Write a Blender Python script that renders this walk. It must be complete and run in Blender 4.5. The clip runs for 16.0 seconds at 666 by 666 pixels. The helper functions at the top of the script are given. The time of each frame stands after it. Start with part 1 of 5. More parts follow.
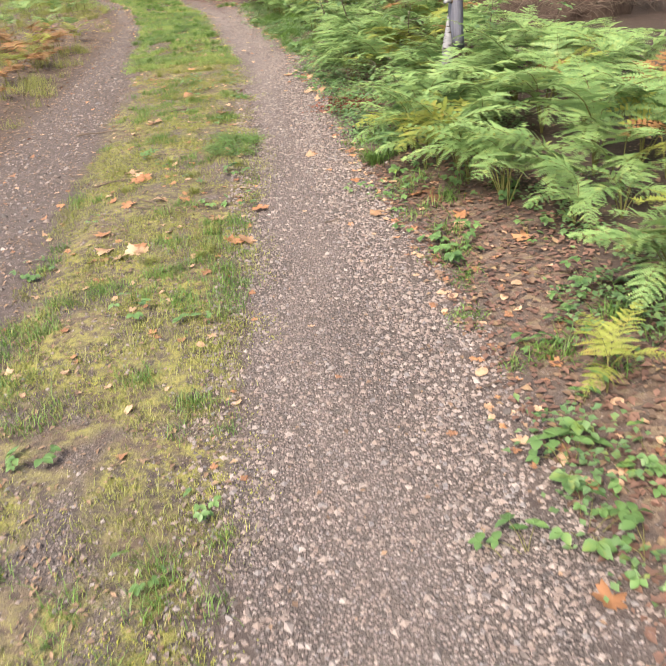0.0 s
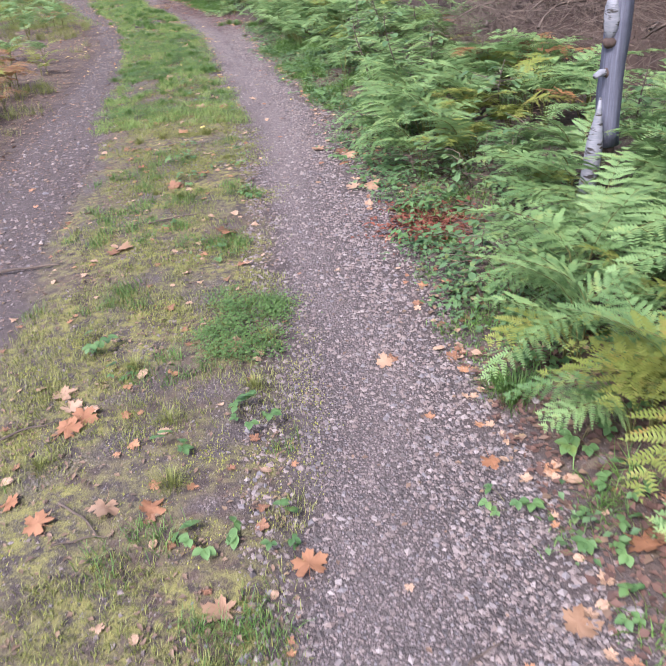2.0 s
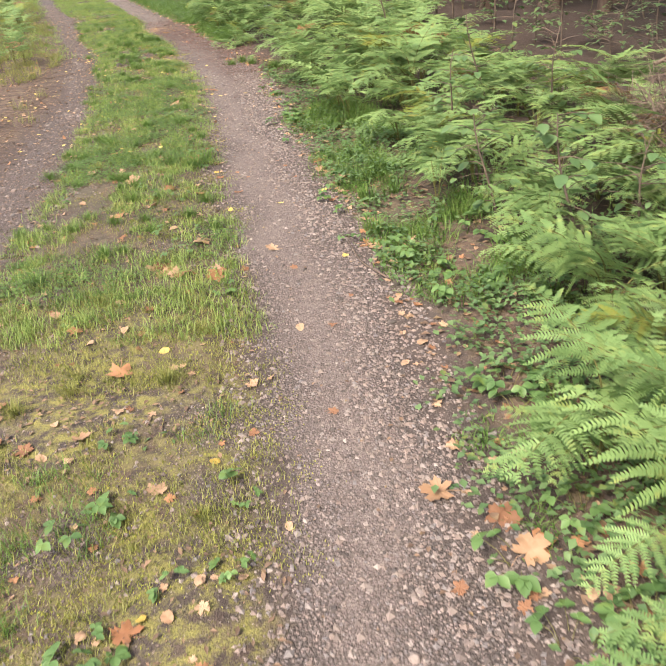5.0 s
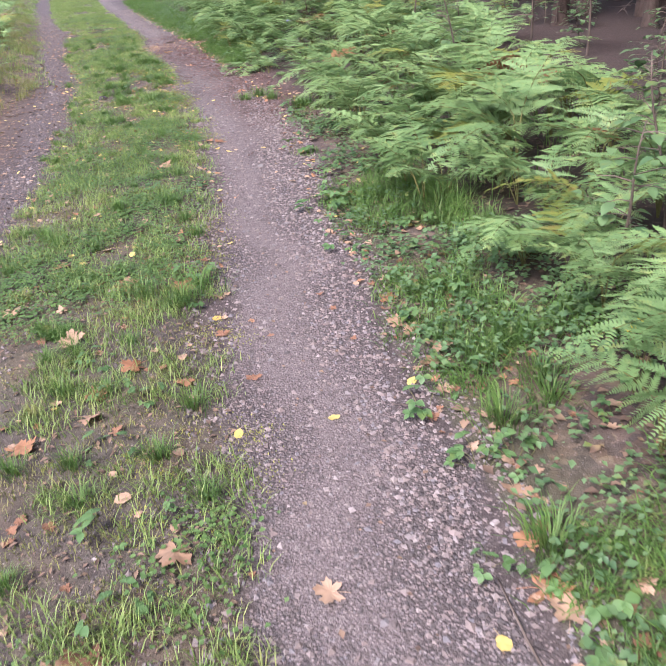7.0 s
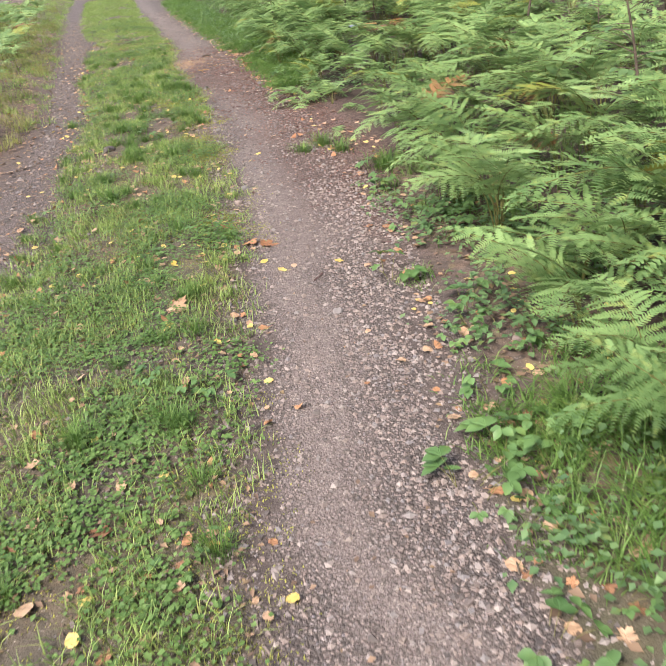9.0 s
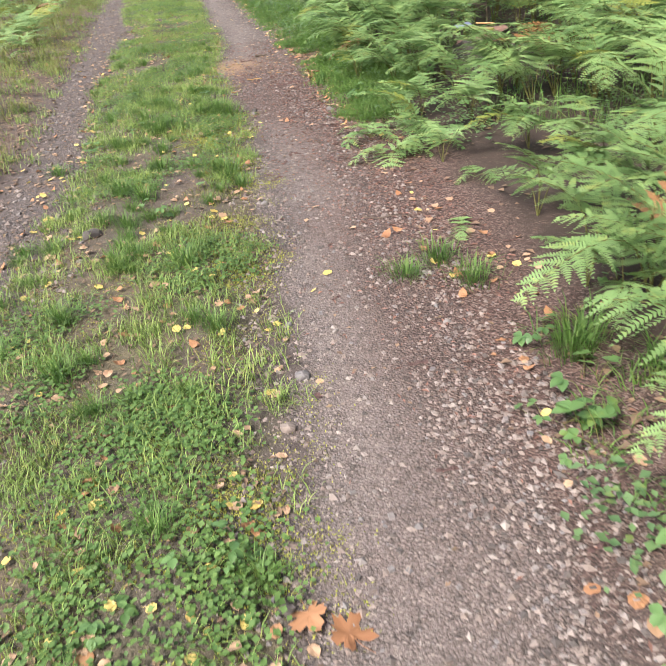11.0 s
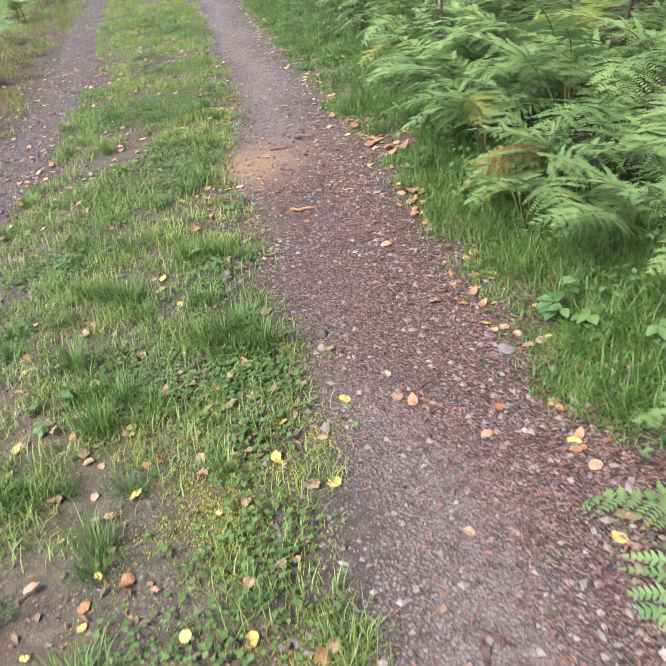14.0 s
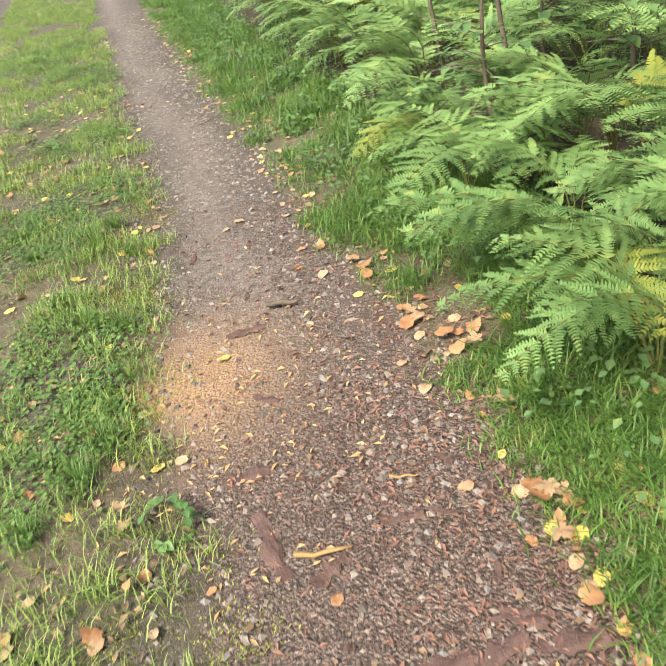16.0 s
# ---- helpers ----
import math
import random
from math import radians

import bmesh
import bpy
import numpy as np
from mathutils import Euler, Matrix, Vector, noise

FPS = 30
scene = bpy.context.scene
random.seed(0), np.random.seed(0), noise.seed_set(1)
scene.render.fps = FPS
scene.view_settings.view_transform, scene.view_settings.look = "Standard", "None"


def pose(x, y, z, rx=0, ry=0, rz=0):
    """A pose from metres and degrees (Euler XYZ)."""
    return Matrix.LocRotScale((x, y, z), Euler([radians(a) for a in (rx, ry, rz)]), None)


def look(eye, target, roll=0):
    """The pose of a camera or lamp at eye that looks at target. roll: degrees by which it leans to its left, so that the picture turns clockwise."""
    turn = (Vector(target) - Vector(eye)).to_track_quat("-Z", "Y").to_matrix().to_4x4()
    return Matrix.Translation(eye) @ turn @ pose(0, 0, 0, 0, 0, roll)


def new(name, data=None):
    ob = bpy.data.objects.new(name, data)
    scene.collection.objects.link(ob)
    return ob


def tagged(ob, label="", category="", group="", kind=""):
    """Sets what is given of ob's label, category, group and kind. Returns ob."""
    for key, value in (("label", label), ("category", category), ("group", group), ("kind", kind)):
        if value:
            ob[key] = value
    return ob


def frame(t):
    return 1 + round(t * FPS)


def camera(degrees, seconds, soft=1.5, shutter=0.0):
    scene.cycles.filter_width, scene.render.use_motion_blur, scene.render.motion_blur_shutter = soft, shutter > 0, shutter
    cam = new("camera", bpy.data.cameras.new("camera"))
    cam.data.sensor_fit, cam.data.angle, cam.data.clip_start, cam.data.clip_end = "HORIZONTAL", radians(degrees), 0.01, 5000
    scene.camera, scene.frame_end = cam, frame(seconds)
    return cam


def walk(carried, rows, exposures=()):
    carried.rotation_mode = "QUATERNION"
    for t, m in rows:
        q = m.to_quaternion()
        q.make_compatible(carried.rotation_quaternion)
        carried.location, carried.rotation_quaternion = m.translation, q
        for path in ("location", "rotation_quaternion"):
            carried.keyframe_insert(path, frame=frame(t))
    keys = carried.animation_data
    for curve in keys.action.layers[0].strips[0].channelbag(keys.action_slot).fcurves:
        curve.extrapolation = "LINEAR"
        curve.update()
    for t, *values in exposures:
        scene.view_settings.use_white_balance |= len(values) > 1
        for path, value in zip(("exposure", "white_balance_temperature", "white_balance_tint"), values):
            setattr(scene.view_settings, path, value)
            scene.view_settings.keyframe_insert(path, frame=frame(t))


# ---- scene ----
cam = camera(49.0, 16.0, soft=1.15, shutter=0.15)
PATH = [
    (0, (0.958, 0.371, 1.498), (0.795, 2.098, 0.503), -5.7),
    (0.5, (0.857, 1.046, 1.513), (0.699, 2.795, 0.557), -6.2),
    (1, (0.706, 1.692, 1.527), (0.558, 3.439, 0.565), -5.5),
    (1.5, (0.627, 2.378, 1.565), (0.474, 4.114, 0.584), -5.2),
    (2, (0.464, 3.042, 1.589), (0.308, 4.768, 0.59), -5.1),
    (2.5, (0.435, 3.71, 1.585), (0.299, 5.441, 0.594), -5.5),
    (3, (0.373, 4.367, 1.562), (0.254, 6.09, 0.552), -6.1),
    (3.5, (0.335, 5.056, 1.524), (0.205, 6.773, 0.507), -6.0),
    (4, (0.107, 5.693, 1.542), (-0.051, 7.41, 0.529), -5.5),
    (4.5, (0.013, 6.349, 1.503), (-0.17, 8.07, 0.502), -5.4),
    (4.7, (-0.03, 6.579, 1.54), (-0.222, 8.305, 0.549), -5.2),
    (6.8, (-0.528, 9.1, 1.429), (-0.758, 10.833, 0.456), -5.2),
    (7, (-0.579, 9.32, 1.424), (-0.812, 11.054, 0.455), -5.1),
    (7.5, (-0.775, 9.93, 1.422), (-1.03, 11.659, 0.45), -5.4),
    (8, (-0.872, 10.53, 1.424), (-1.163, 12.247, 0.44), -6.0),
    (8.2, (-0.937, 10.76, 1.41), (-1.241, 12.476, 0.428), -6.5),
    (10.3, (-1.498, 13.27, 1.364), (-1.948, 14.929, 0.341), -7.4),
    (10.5, (-1.597, 13.498, 1.358), (-2.047, 15.15, 0.324), -7.0),
    (11, (-1.78, 14.065, 1.332), (-2.276, 15.71, 0.309), -7.1),
    (11.5, (-2.0, 14.583, 1.337), (-2.549, 16.215, 0.32), -7.8),
    (12, (-2.191, 15.131, 1.311), (-2.749, 16.763, 0.298), -8.4),
    (12.5, (-2.336, 15.68, 1.309), (-2.858, 17.315, 0.281), -8.2),
    (13, (-2.591, 16.233, 1.3), (-3.108, 17.859, 0.257), -8.3),
    (13.5, (-2.804, 16.796, 1.297), (-3.329, 18.418, 0.252), -8.4),
    (14, (-3.086, 17.359, 1.312), (-3.61, 18.974, 0.254), -8.9),
    (14.5, (-3.215, 17.919, 1.301), (-3.735, 19.529, 0.234), -9.6),
    (15, (-3.479, 18.443, 1.319), (-3.982, 20.041, 0.226), -9.8),
    (15.5, (-3.618, 18.939, 1.301), (-4.104, 20.531, 0.192), -10.8),
    (16, (-3.732, 19.373, 1.287), (-4.139, 20.994, 0.188), -12.6),
]
# seconds, stops, kelvin, tint of the clip's own automatic camera
EXPOSURES = [(0.0, 2.03, 7500, 10), (0.5, 1.78, 6900, 12), (1.0, 1.78, 6000, 16), (1.5, 1.78, 5850, 20), (2.5, 1.82, 6100, 20), (3.0, 1.83, 6300, 18),
             (3.5, 1.93, 6400, 18), (4.0, 1.91, 7000, 16), (4.5, 1.91, 7600, 11), (6.8, 1.83, 6150, 22), (7.0, 1.83, 6050, 23), (7.5, 1.81, 6400, 18),
             (8.0, 1.81, 6800, 14), (10.5, 1.9, 6900, 9), (11.0, 1.9, 6850, 8), (11.5, 1.9, 6600, 10), (12.0, 1.88, 6050, 13), (12.5, 1.88, 5750, 19),
             (13.0, 1.88, 5700, 17), (13.5, 1.88, 5900, 16), (14.0, 1.88, 6350, 13), (14.5, 1.93, 6700, 10), (15.0, 1.98, 7000, 5), (16.0, 2.02, 7500, -1)]
walk(cam, [(t, look(eye, target, roll)) for t, eye, target, roll in PATH],
     exposures=EXPOSURES)

# ---------------------------------------------------------------- light
world = bpy.data.worlds.new("overcast_sky")
scene.world = world
world.use_nodes = True
wn = world.node_tree
sky = wn.nodes.new("ShaderNodeTexSky")
sky.sky_type, sky.sun_disc = "NISHITA", False
sky.sun_elevation, sky.sun_rotation = radians(48), radians(200)
sky.air_density, sky.dust_density, sky.ozone_density = 1.0, 4.0, 0.6
wn.links.new(sky.outputs[0], wn.nodes["Background"].inputs[0])
wn.nodes["Background"].inputs[1].default_value = 0.118
sun_data = bpy.data.lights.new("sun", "SUN")
sun_data.energy, sun_data.angle, sun_data.color = 1.9, radians(18), (1.0, 0.96, 0.90)
sun = new("sun", sun_data)
sun.rotation_euler = (radians(36), 0, radians(-35))

# ---------------------------------------------------------------- materials
rng = np.random.default_rng(7)


class Nodes:
    """Small helper for node trees."""
    def __init__(self, name):
        self.mat = bpy.data.materials.new(name)
        self.mat.use_nodes = True
        self.t = self.mat.node_tree
        self.bsdf = self.t.nodes["Principled BSDF"]
        self.out = self.t.nodes["Material Output"]

    def n(self, kind, **inputs):
        node = self.t.nodes.new(kind)
        for k, v in inputs.items():
            self.put(node, k, v)
        return node

    def put(self, node, key, v):
        sock = node.inputs[int(key[1:])] if key[0] == "i" and key[1:].isdigit() else node.inputs[key]
        if hasattr(v, "is_output"):
            self.t.links.new(v, sock)
        elif hasattr(v, "outputs"):
            self.t.links.new(v.outputs[0], sock)
        else:
            sock.default_value = v

    def pos(self, stretch=(1, 1, 1), turn=0.0):
        g = self.n("ShaderNodeNewGeometry")
        r = self.n("ShaderNodeMapping", i0=g.outputs["Position"])
        r.inputs["Rotation"].default_value = (0, 0, radians(turn))
        m = self.n("ShaderNodeMapping", i0=r.outputs[0])
        m.inputs["Scale"].default_value = stretch
        return m.outputs[0]

    def obj(self, stretch=(1, 1, 1)):
        g = self.n("ShaderNodeTexCoord")
        m = self.n("ShaderNodeMapping", i0=g.outputs["Object"])
        m.inputs["Scale"].default_value = stretch
        return m.outputs[0]

    def warped(self, vec, scale=60.0, much=0.012):
        """The same place, shaken by noise, so that cells come out uneven."""
        c = self.n("ShaderNodeTexNoise", Vector=vec, Scale=scale, Detail=2.0).outputs["Color"]
        off = self.n("ShaderNodeVectorMath", i0=c, i1=(0.5, 0.5, 0.5))
        off.operation = "SUBTRACT"
        m = self.n("ShaderNodeVectorMath", i0=off.outputs[0], i1=(much, much, much), i2=vec)
        m.operation = "MULTIPLY_ADD"
        return m.outputs[0]

    def noise(self, vec, scale, detail=4.0, rough=0.6):
        k = self.n("ShaderNodeTexNoise", Vector=vec, Scale=scale, Detail=detail, Roughness=rough)
        return k.outputs[0]

    def vor(self, vec, scale, rand=1.0):
        return self.n("ShaderNodeTexVoronoi", Vector=vec, Scale=scale, Randomness=rand)

    def ramp(self, fac, stops):
        r = self.n("ShaderNodeValToRGB", i0=fac)
        e = r.color_ramp.elements
        while len(e) < len(stops):
            e.new(0.5)
        for el, (p, c) in zip(e, stops):
            el.position, el.color = p, (*c, 1) if len(c) == 3 else c
        return r.outputs[0]

    def mix(self, fac, a, b, how="MIX"):
        m = self.n("ShaderNodeMix")
        m.data_type, m.blend_type = "RGBA", how
        self.put(m, "i0", fac)
        for idx, v in ((6, a), (7, b)):
            if isinstance(v, tuple):
                v = (*v, 1) if len(v) == 3 else v
            self.put(m, "i%d" % idx, v)
        return m.outputs[2]

    def math(self, op, a, b=0.0, clamp=False):
        m = self.n("ShaderNodeMath", i0=a, i1=b)
        m.operation, m.use_clamp = op, clamp
        return m.outputs[0]

    def attr(self, name):
        a = self.n("ShaderNodeAttribute")
        a.attribute_name = name
        return a.outputs["Fac"]

    def chan(self, col, k=0):
        return self.n("ShaderNodeSeparateColor", i0=col).outputs[k]

    def bump(self, height, strength=0.5, dist=0.01):
        b = self.n("ShaderNodeBump", Height=height, Strength=strength, Distance=dist)
        self.t.links.new(b.outputs[0], self.bsdf.inputs["Normal"])

    def done(self, colour, rough=0.8, spec=0.3):
        self.put(self.bsdf, "Base Color", (*colour, 1) if isinstance(colour, tuple) else colour)
        self.put(self.bsdf, "Roughness", rough)
        self.bsdf.inputs["Specular IOR Level"].default_value = spec
        return self.mat


STONE = [(0.0, (0.034, 0.032, 0.036)), (0.16, (0.0816, 0.07, 0.07)), (0.26, (0.184, 0.146, 0.136)), (0.40, (0.119, 0.0986, 0.0952)), (0.52, (0.211, 0.173, 0.165)),
         (0.64, (0.122, 0.121, 0.136)), (0.78, (0.238, 0.207, 0.201)), (0.90, (0.156, 0.119, 0.109)), (1.0, (0.30, 0.27, 0.262))]



def ground_material():
    k = Nodes("forest_ground")
    p = k.pos()
    fine, mid, big = k.noise(p, 160.0, 5), k.noise(p, 22.0, 5), k.noise(p, 2.3, 4)
    v1, v2 = k.vor(k.warped(p), 105.0), k.vor(p, 230.0)
    v3 = k.vor(p, 330.0)
    s1 = k.ramp(k.chan(v1.outputs["Color"]), STONE)
    s2 = k.ramp(k.chan(v2.outputs["Color"], 1), STONE)
    dust = k.mix(fine, (0.112, 0.0918, 0.0884), (0.235, 0.195, 0.19))
    pick = k.math("GREATER_THAN", k.chan(v1.outputs["Color"], 2), 0.28)
    gravel = k.mix(pick, k.mix(0.55, s2, dust), s1)
    gravel = k.mix(k.math("MULTIPLY", k.math("ADD", k.math("MULTIPLY", big, 3.0), -1.0, True), 0.35), gravel, dust)
    edge1 = k.math("SMOOTH_MIN", v1.outputs["Distance"], 0.6)
    gravel = k.mix(k.math("MULTIPLY", k.math("GREATER_THAN", edge1, 0.38), 0.8), gravel, (0.0394, 0.0333, 0.0326))
    grit = k.ramp(k.chan(v3.outputs["Color"]), [(0.0, (0.0374, 0.032, 0.0313)), (0.3, (0.116, 0.0952, 0.0925)), (0.75, (0.197, 0.163, 0.158)), (1.0, (0.313, 0.279, 0.269))])
    trod = k.math("MULTIPLY", k.attr("dust"), k.math("ADD", k.math("MULTIPLY", mid, 3.0), -0.8, True))
    gravel = k.mix(trod, gravel, k.mix(0.25, grit, dust))
    soil = k.mix(k.math("ADD", k.math("MULTIPLY", k.math("ADD", k.mix(0.4, mid, fine), -0.5), 2.2), 0.5, True), (0.022, 0.0175, 0.0175), (0.108, 0.087, 0.083))
    soil = k.mix(k.math("GREATER_THAN", k.chan(v2.outputs["Color"]), 0.95), soil, s2)
    # fallen needles and bits of bark: short stretched cells
    n1 = k.vor(k.pos((1.0, 3.2, 1.0), 33), 95.0)
    n2 = k.vor(k.pos((3.0, 1.0, 1.0), 61), 110.0)
    nc = k.mix(k.math("GREATER_THAN", mid, 0.5), k.chan(n1.outputs["Color"]), k.chan(n2.outputs["Color"], 1))
    needle = k.ramp(nc, [(0.15, (0.013, 0.009, 0.008)), (0.40, (0.048, 0.028, 0.026)), (0.60, (0.084, 0.049, 0.044)), (0.80, (0.122, 0.081, 0.073)), (0.97, (0.21, 0.165, 0.152))])
    litter = k.ramp(k.chan(k.vor(k.pos((1.0, 1.3, 1.0)), 26.0).outputs["Color"]),
                    [(0.0, (0.0306, 0.0224, 0.0184)), (0.35, (0.0816, 0.0544, 0.0394)), (0.6, (0.129, 0.0782, 0.051)), (0.85, (0.19, 0.136, 0.0952)), (1.0, (0.231, 0.184, 0.0884))])
    litter = k.mix(mid, litter, soil)
    moss = k.ramp(k.mix(0.5, fine, mid), [(0.30, (0.0578, 0.0544, 0.0238)), (0.46, (0.119, 0.116, 0.0408)), (0.58, (0.177, 0.167, 0.0578)), (0.75, (0.218, 0.197, 0.0884))])
    turf = k.mix(fine, (0.0408, 0.0544, 0.015), (0.116, 0.136, 0.0374))
    saw = k.mix(fine, (0.17, 0.098, 0.062), (0.34, 0.222, 0.148))
    col = k.mix(k.attr("litter"), soil, litter)
    col = k.mix(k.attr("needle"), col, needle)
    col = k.mix(k.attr("turf"), col, turf)
    mk = k.math("MULTIPLY", k.attr("moss"), k.math("MULTIPLY", k.math("ADD", k.mix(0.3, mid, fine), -0.43), 7.0, True), True)
    col = k.mix(mk, col, moss)
    gk = k.attr("gravel")
    gk = k.math("ADD", k.math("MULTIPLY", k.math("ADD", gk, k.math("MULTIPLY", k.math("ADD", mid, -0.5), 0.9)), 2.2), -0.6, True)
    col = k.mix(gk, col, gravel)
    col = k.mix(k.math("MULTIPLY", k.attr("needle"), 0.72), col, needle)
    # dark humus, its colour also standing in for shade under ferns and spruces
    col = k.mix(k.math("MULTIPLY", k.attr("humus_shade"), k.math("ADD", k.math("MULTIPLY", k.math("ADD", mid, -0.4), 3.0), 0.7, True)), col, k.mix(fine, (0.015, 0.0109, 0.00952), (0.0578, 0.0422, 0.0374)))
    sk = k.math("MULTIPLY", k.attr("saw"), k.math("ADD", k.math("MULTIPLY", fine, 2.4), -0.35, True), True)
    col = k.mix(sk, col, saw)
    h = k.math("ADD", k.math("MULTIPLY", k.math("SUBTRACT", 1.0, v1.outputs["Distance"]), k.math("MULTIPLY", k.math("ADD", gk, 0.1), k.math("SUBTRACT", 1.0, trod))), k.math("MULTIPLY", fine, 0.7))
    k.bump(h, 0.7, 0.011)
    return k.done(col, 0.88, 0.25)


def leaf_material(name, dark, light, tint=None, through_light=0.35, rough=0.55, island=False):
    """Foliage: colour varied from plant to plant and along the blade, with light passing through."""
    k = Nodes(name)
    if island:
        r = k.n("ShaderNodeNewGeometry").outputs["Random Per Island"]
    else:
        r = k.n("ShaderNodeObjectInfo").outputs["Random"]
    n = k.math("ADD", k.math("MULTIPLY", k.math("ADD", k.noise(k.pos(), 7.0, 3), -0.5), 2.6), 0.5, True)
    f = k.math("ADD", k.math("MULTIPLY", r, 0.55), k.math("MULTIPLY", n, 0.45), True)
    col = k.mix(f, dark, light)
    if tint:
        spots = k.math("MULTIPLY", k.math("ADD", k.noise(k.pos(), 16.0, 3), -0.55, True), 4.0, True)
        col = k.mix(spots, col, tint)
    k.done(col, rough, 0.35)
    tr = k.n("ShaderNodeBsdfTranslucent", Color=col)
    mx = k.n("ShaderNodeMixShader", i0=through_light, i1=k.bsdf.outputs[0], i2=tr.outputs[0])
    k.t.links.new(mx.outputs[0], k.out.inputs[0])
    return k.mat


def wood_material(name, dark, light, stretch=(14, 14, 1.5), scale=3.0, bump=0.6, rough=0.85, blotch=None):
    k = Nodes(name)
    p = k.obj(stretch)
    grain, fine = k.noise(p, scale, 6, 0.7), k.noise(k.obj(), 45.0, 4)
    col = k.mix(k.math("ADD", k.math("MULTIPLY", k.math("ADD", grain, -0.3), 2.2), 0.0, True), dark, light)
    col = k.mix(k.math("MULTIPLY", fine, 0.4), col, dark)
    if blotch:
        col = k.mix(k.math("MULTIPLY", k.math("ADD", k.noise(k.obj((1, 1, 3)), 17.0, 5), -0.53, True), 12.0, True), col, blotch)
    k.bump(k.mix(0.5, grain, fine), bump, 0.012)
    return k.done(col, rough, 0.2)


def stone_material():
    k = Nodes("gravel_stones")
    r = k.n("ShaderNodeNewGeometry").outputs["Random Per Island"]
    col = k.ramp(r, STONE)
    col = k.mix(k.math("MULTIPLY", k.noise(k.pos(), 300.0, 3), 0.5), col, (0.116, 0.0952, 0.0884))
    return k.done(col, 0.75, 0.3)


M_GROUND = ground_material()
M_STONE = stone_material()
M_FERN = leaf_material("fern_green", (0.0782, 0.156, 0.0544), (0.228, 0.354, 0.139), (0.286, 0.326, 0.102), 0.36)
M_FERN_Y = leaf_material("fern_yellowing", (0.143, 0.19, 0.0408), (0.258, 0.286, 0.068), (0.313, 0.204, 0.0612), 0.42)
M_FERN_R = leaf_material("fern_withered", (0.116, 0.0578, 0.0238), (0.245, 0.129, 0.0544), (0.204, 0.177, 0.0544), 0.2)
M_FERN_F = leaf_material("fern_green_joined", (0.0782, 0.156, 0.0544), (0.228, 0.354, 0.139), (0.286, 0.326, 0.102), 0.36, 0.55, True)
M_FERN_YF = leaf_material("fern_yellowing_joined", (0.143, 0.19, 0.0408), (0.258, 0.286, 0.068), (0.313, 0.204, 0.0612), 0.42, 0.55, True)
M_FERN_RF = leaf_material("fern_withered_joined", (0.116, 0.0578, 0.0238), (0.245, 0.129, 0.0544), (0.204, 0.177, 0.0544), 0.2, 0.55, True)
M_STALK = wood_material("fern_stalk", (0.068, 0.0748, 0.0238), (0.17, 0.163, 0.0612), (6, 6, 6))
M_GRASS = leaf_material("grass_blade", (0.036, 0.09, 0.02), (0.14, 0.25, 0.06), (0.21, 0.235, 0.075), 0.4, 0.5, True)
M_TURF = leaf_material("turf_blade", (0.078, 0.14, 0.034), (0.275, 0.38, 0.115), (0.35, 0.34, 0.13), 0.4, 0.5, True)
M_GRASS_Y = leaf_material("grass_yellowing", (0.116, 0.139, 0.034), (0.258, 0.279, 0.0884), (0.286, 0.245, 0.122), 0.4, 0.5, True)
M_MOSS = leaf_material("moss_tips", (0.129, 0.143, 0.0306), (0.286, 0.299, 0.0612), None, 0.25, 0.8, True)
M_CLOVER = leaf_material("clover_leaf", (0.051, 0.109, 0.0306), (0.129, 0.218, 0.0646), None, 0.3, 0.5, True)
M_HERB = leaf_material("herb_leaf", (0.051, 0.112, 0.0408), (0.129, 0.231, 0.0816), (0.136, 0.19, 0.0408), 0.3, 0.45)
M_SHRUB = leaf_material("shrub_leaf", (0.051, 0.112, 0.051), (0.136, 0.224, 0.0952), (0.163, 0.177, 0.0408), 0.3, 0.45, True)
M_NEEDLES = leaf_material("spruce_needles", (0.0122, 0.0238, 0.00952), (0.0306, 0.051, 0.019), None, 0.1, 0.6, True)
M_LEAF_O = leaf_material("leaf_orange", (0.204, 0.0884, 0.0442), (0.34, 0.184, 0.102), (0.136, 0.0612, 0.034), 0.15, 0.6)
M_LEAF_P = leaf_material("leaf_pale", (0.231, 0.136, 0.0816), (0.381, 0.265, 0.184), (0.204, 0.109, 0.0612), 0.15, 0.6)
M_LEAF_Y = leaf_material("leaf_yellow", (0.408, 0.286, 0.0544), (0.517, 0.428, 0.163), (0.394, 0.258, 0.0952), 0.2, 0.5)
M_LEAF_B = leaf_material("leaf_brown", (0.109, 0.051, 0.0306), (0.224, 0.116, 0.068), None, 0.1, 0.7)
M_LITTER = leaf_material("leaf_litter", (0.051, 0.034, 0.0286), (0.245, 0.163, 0.112), (0.258, 0.197, 0.0952), 0.1, 0.7, True)
M_LITTER_RED = leaf_material("leaf_litter_red", (0.0816, 0.0238, 0.015), (0.204, 0.068, 0.0408), None, 0.1, 0.7, True)
M_LITTER_RUST = leaf_material("leaf_litter_rust", (0.0442, 0.0258, 0.0231), (0.184, 0.105, 0.0816), None, 0.1, 0.7, True)
M_BARK = wood_material("spruce_bark", (0.0374, 0.0272, 0.0231), (0.116, 0.085, 0.0714), (9, 9, 2.5), 3.0, 0.9)
M_TWIG = wood_material("dead_twig", (0.051, 0.0394, 0.034), (0.184, 0.146, 0.122), (4, 4, 4), 3.0, 0.4)
M_POST = wood_material("weathered_timber", (0.0578, 0.0612, 0.085), (0.17, 0.177, 0.231), (26, 26, 1.2), 2.0, 0.5)
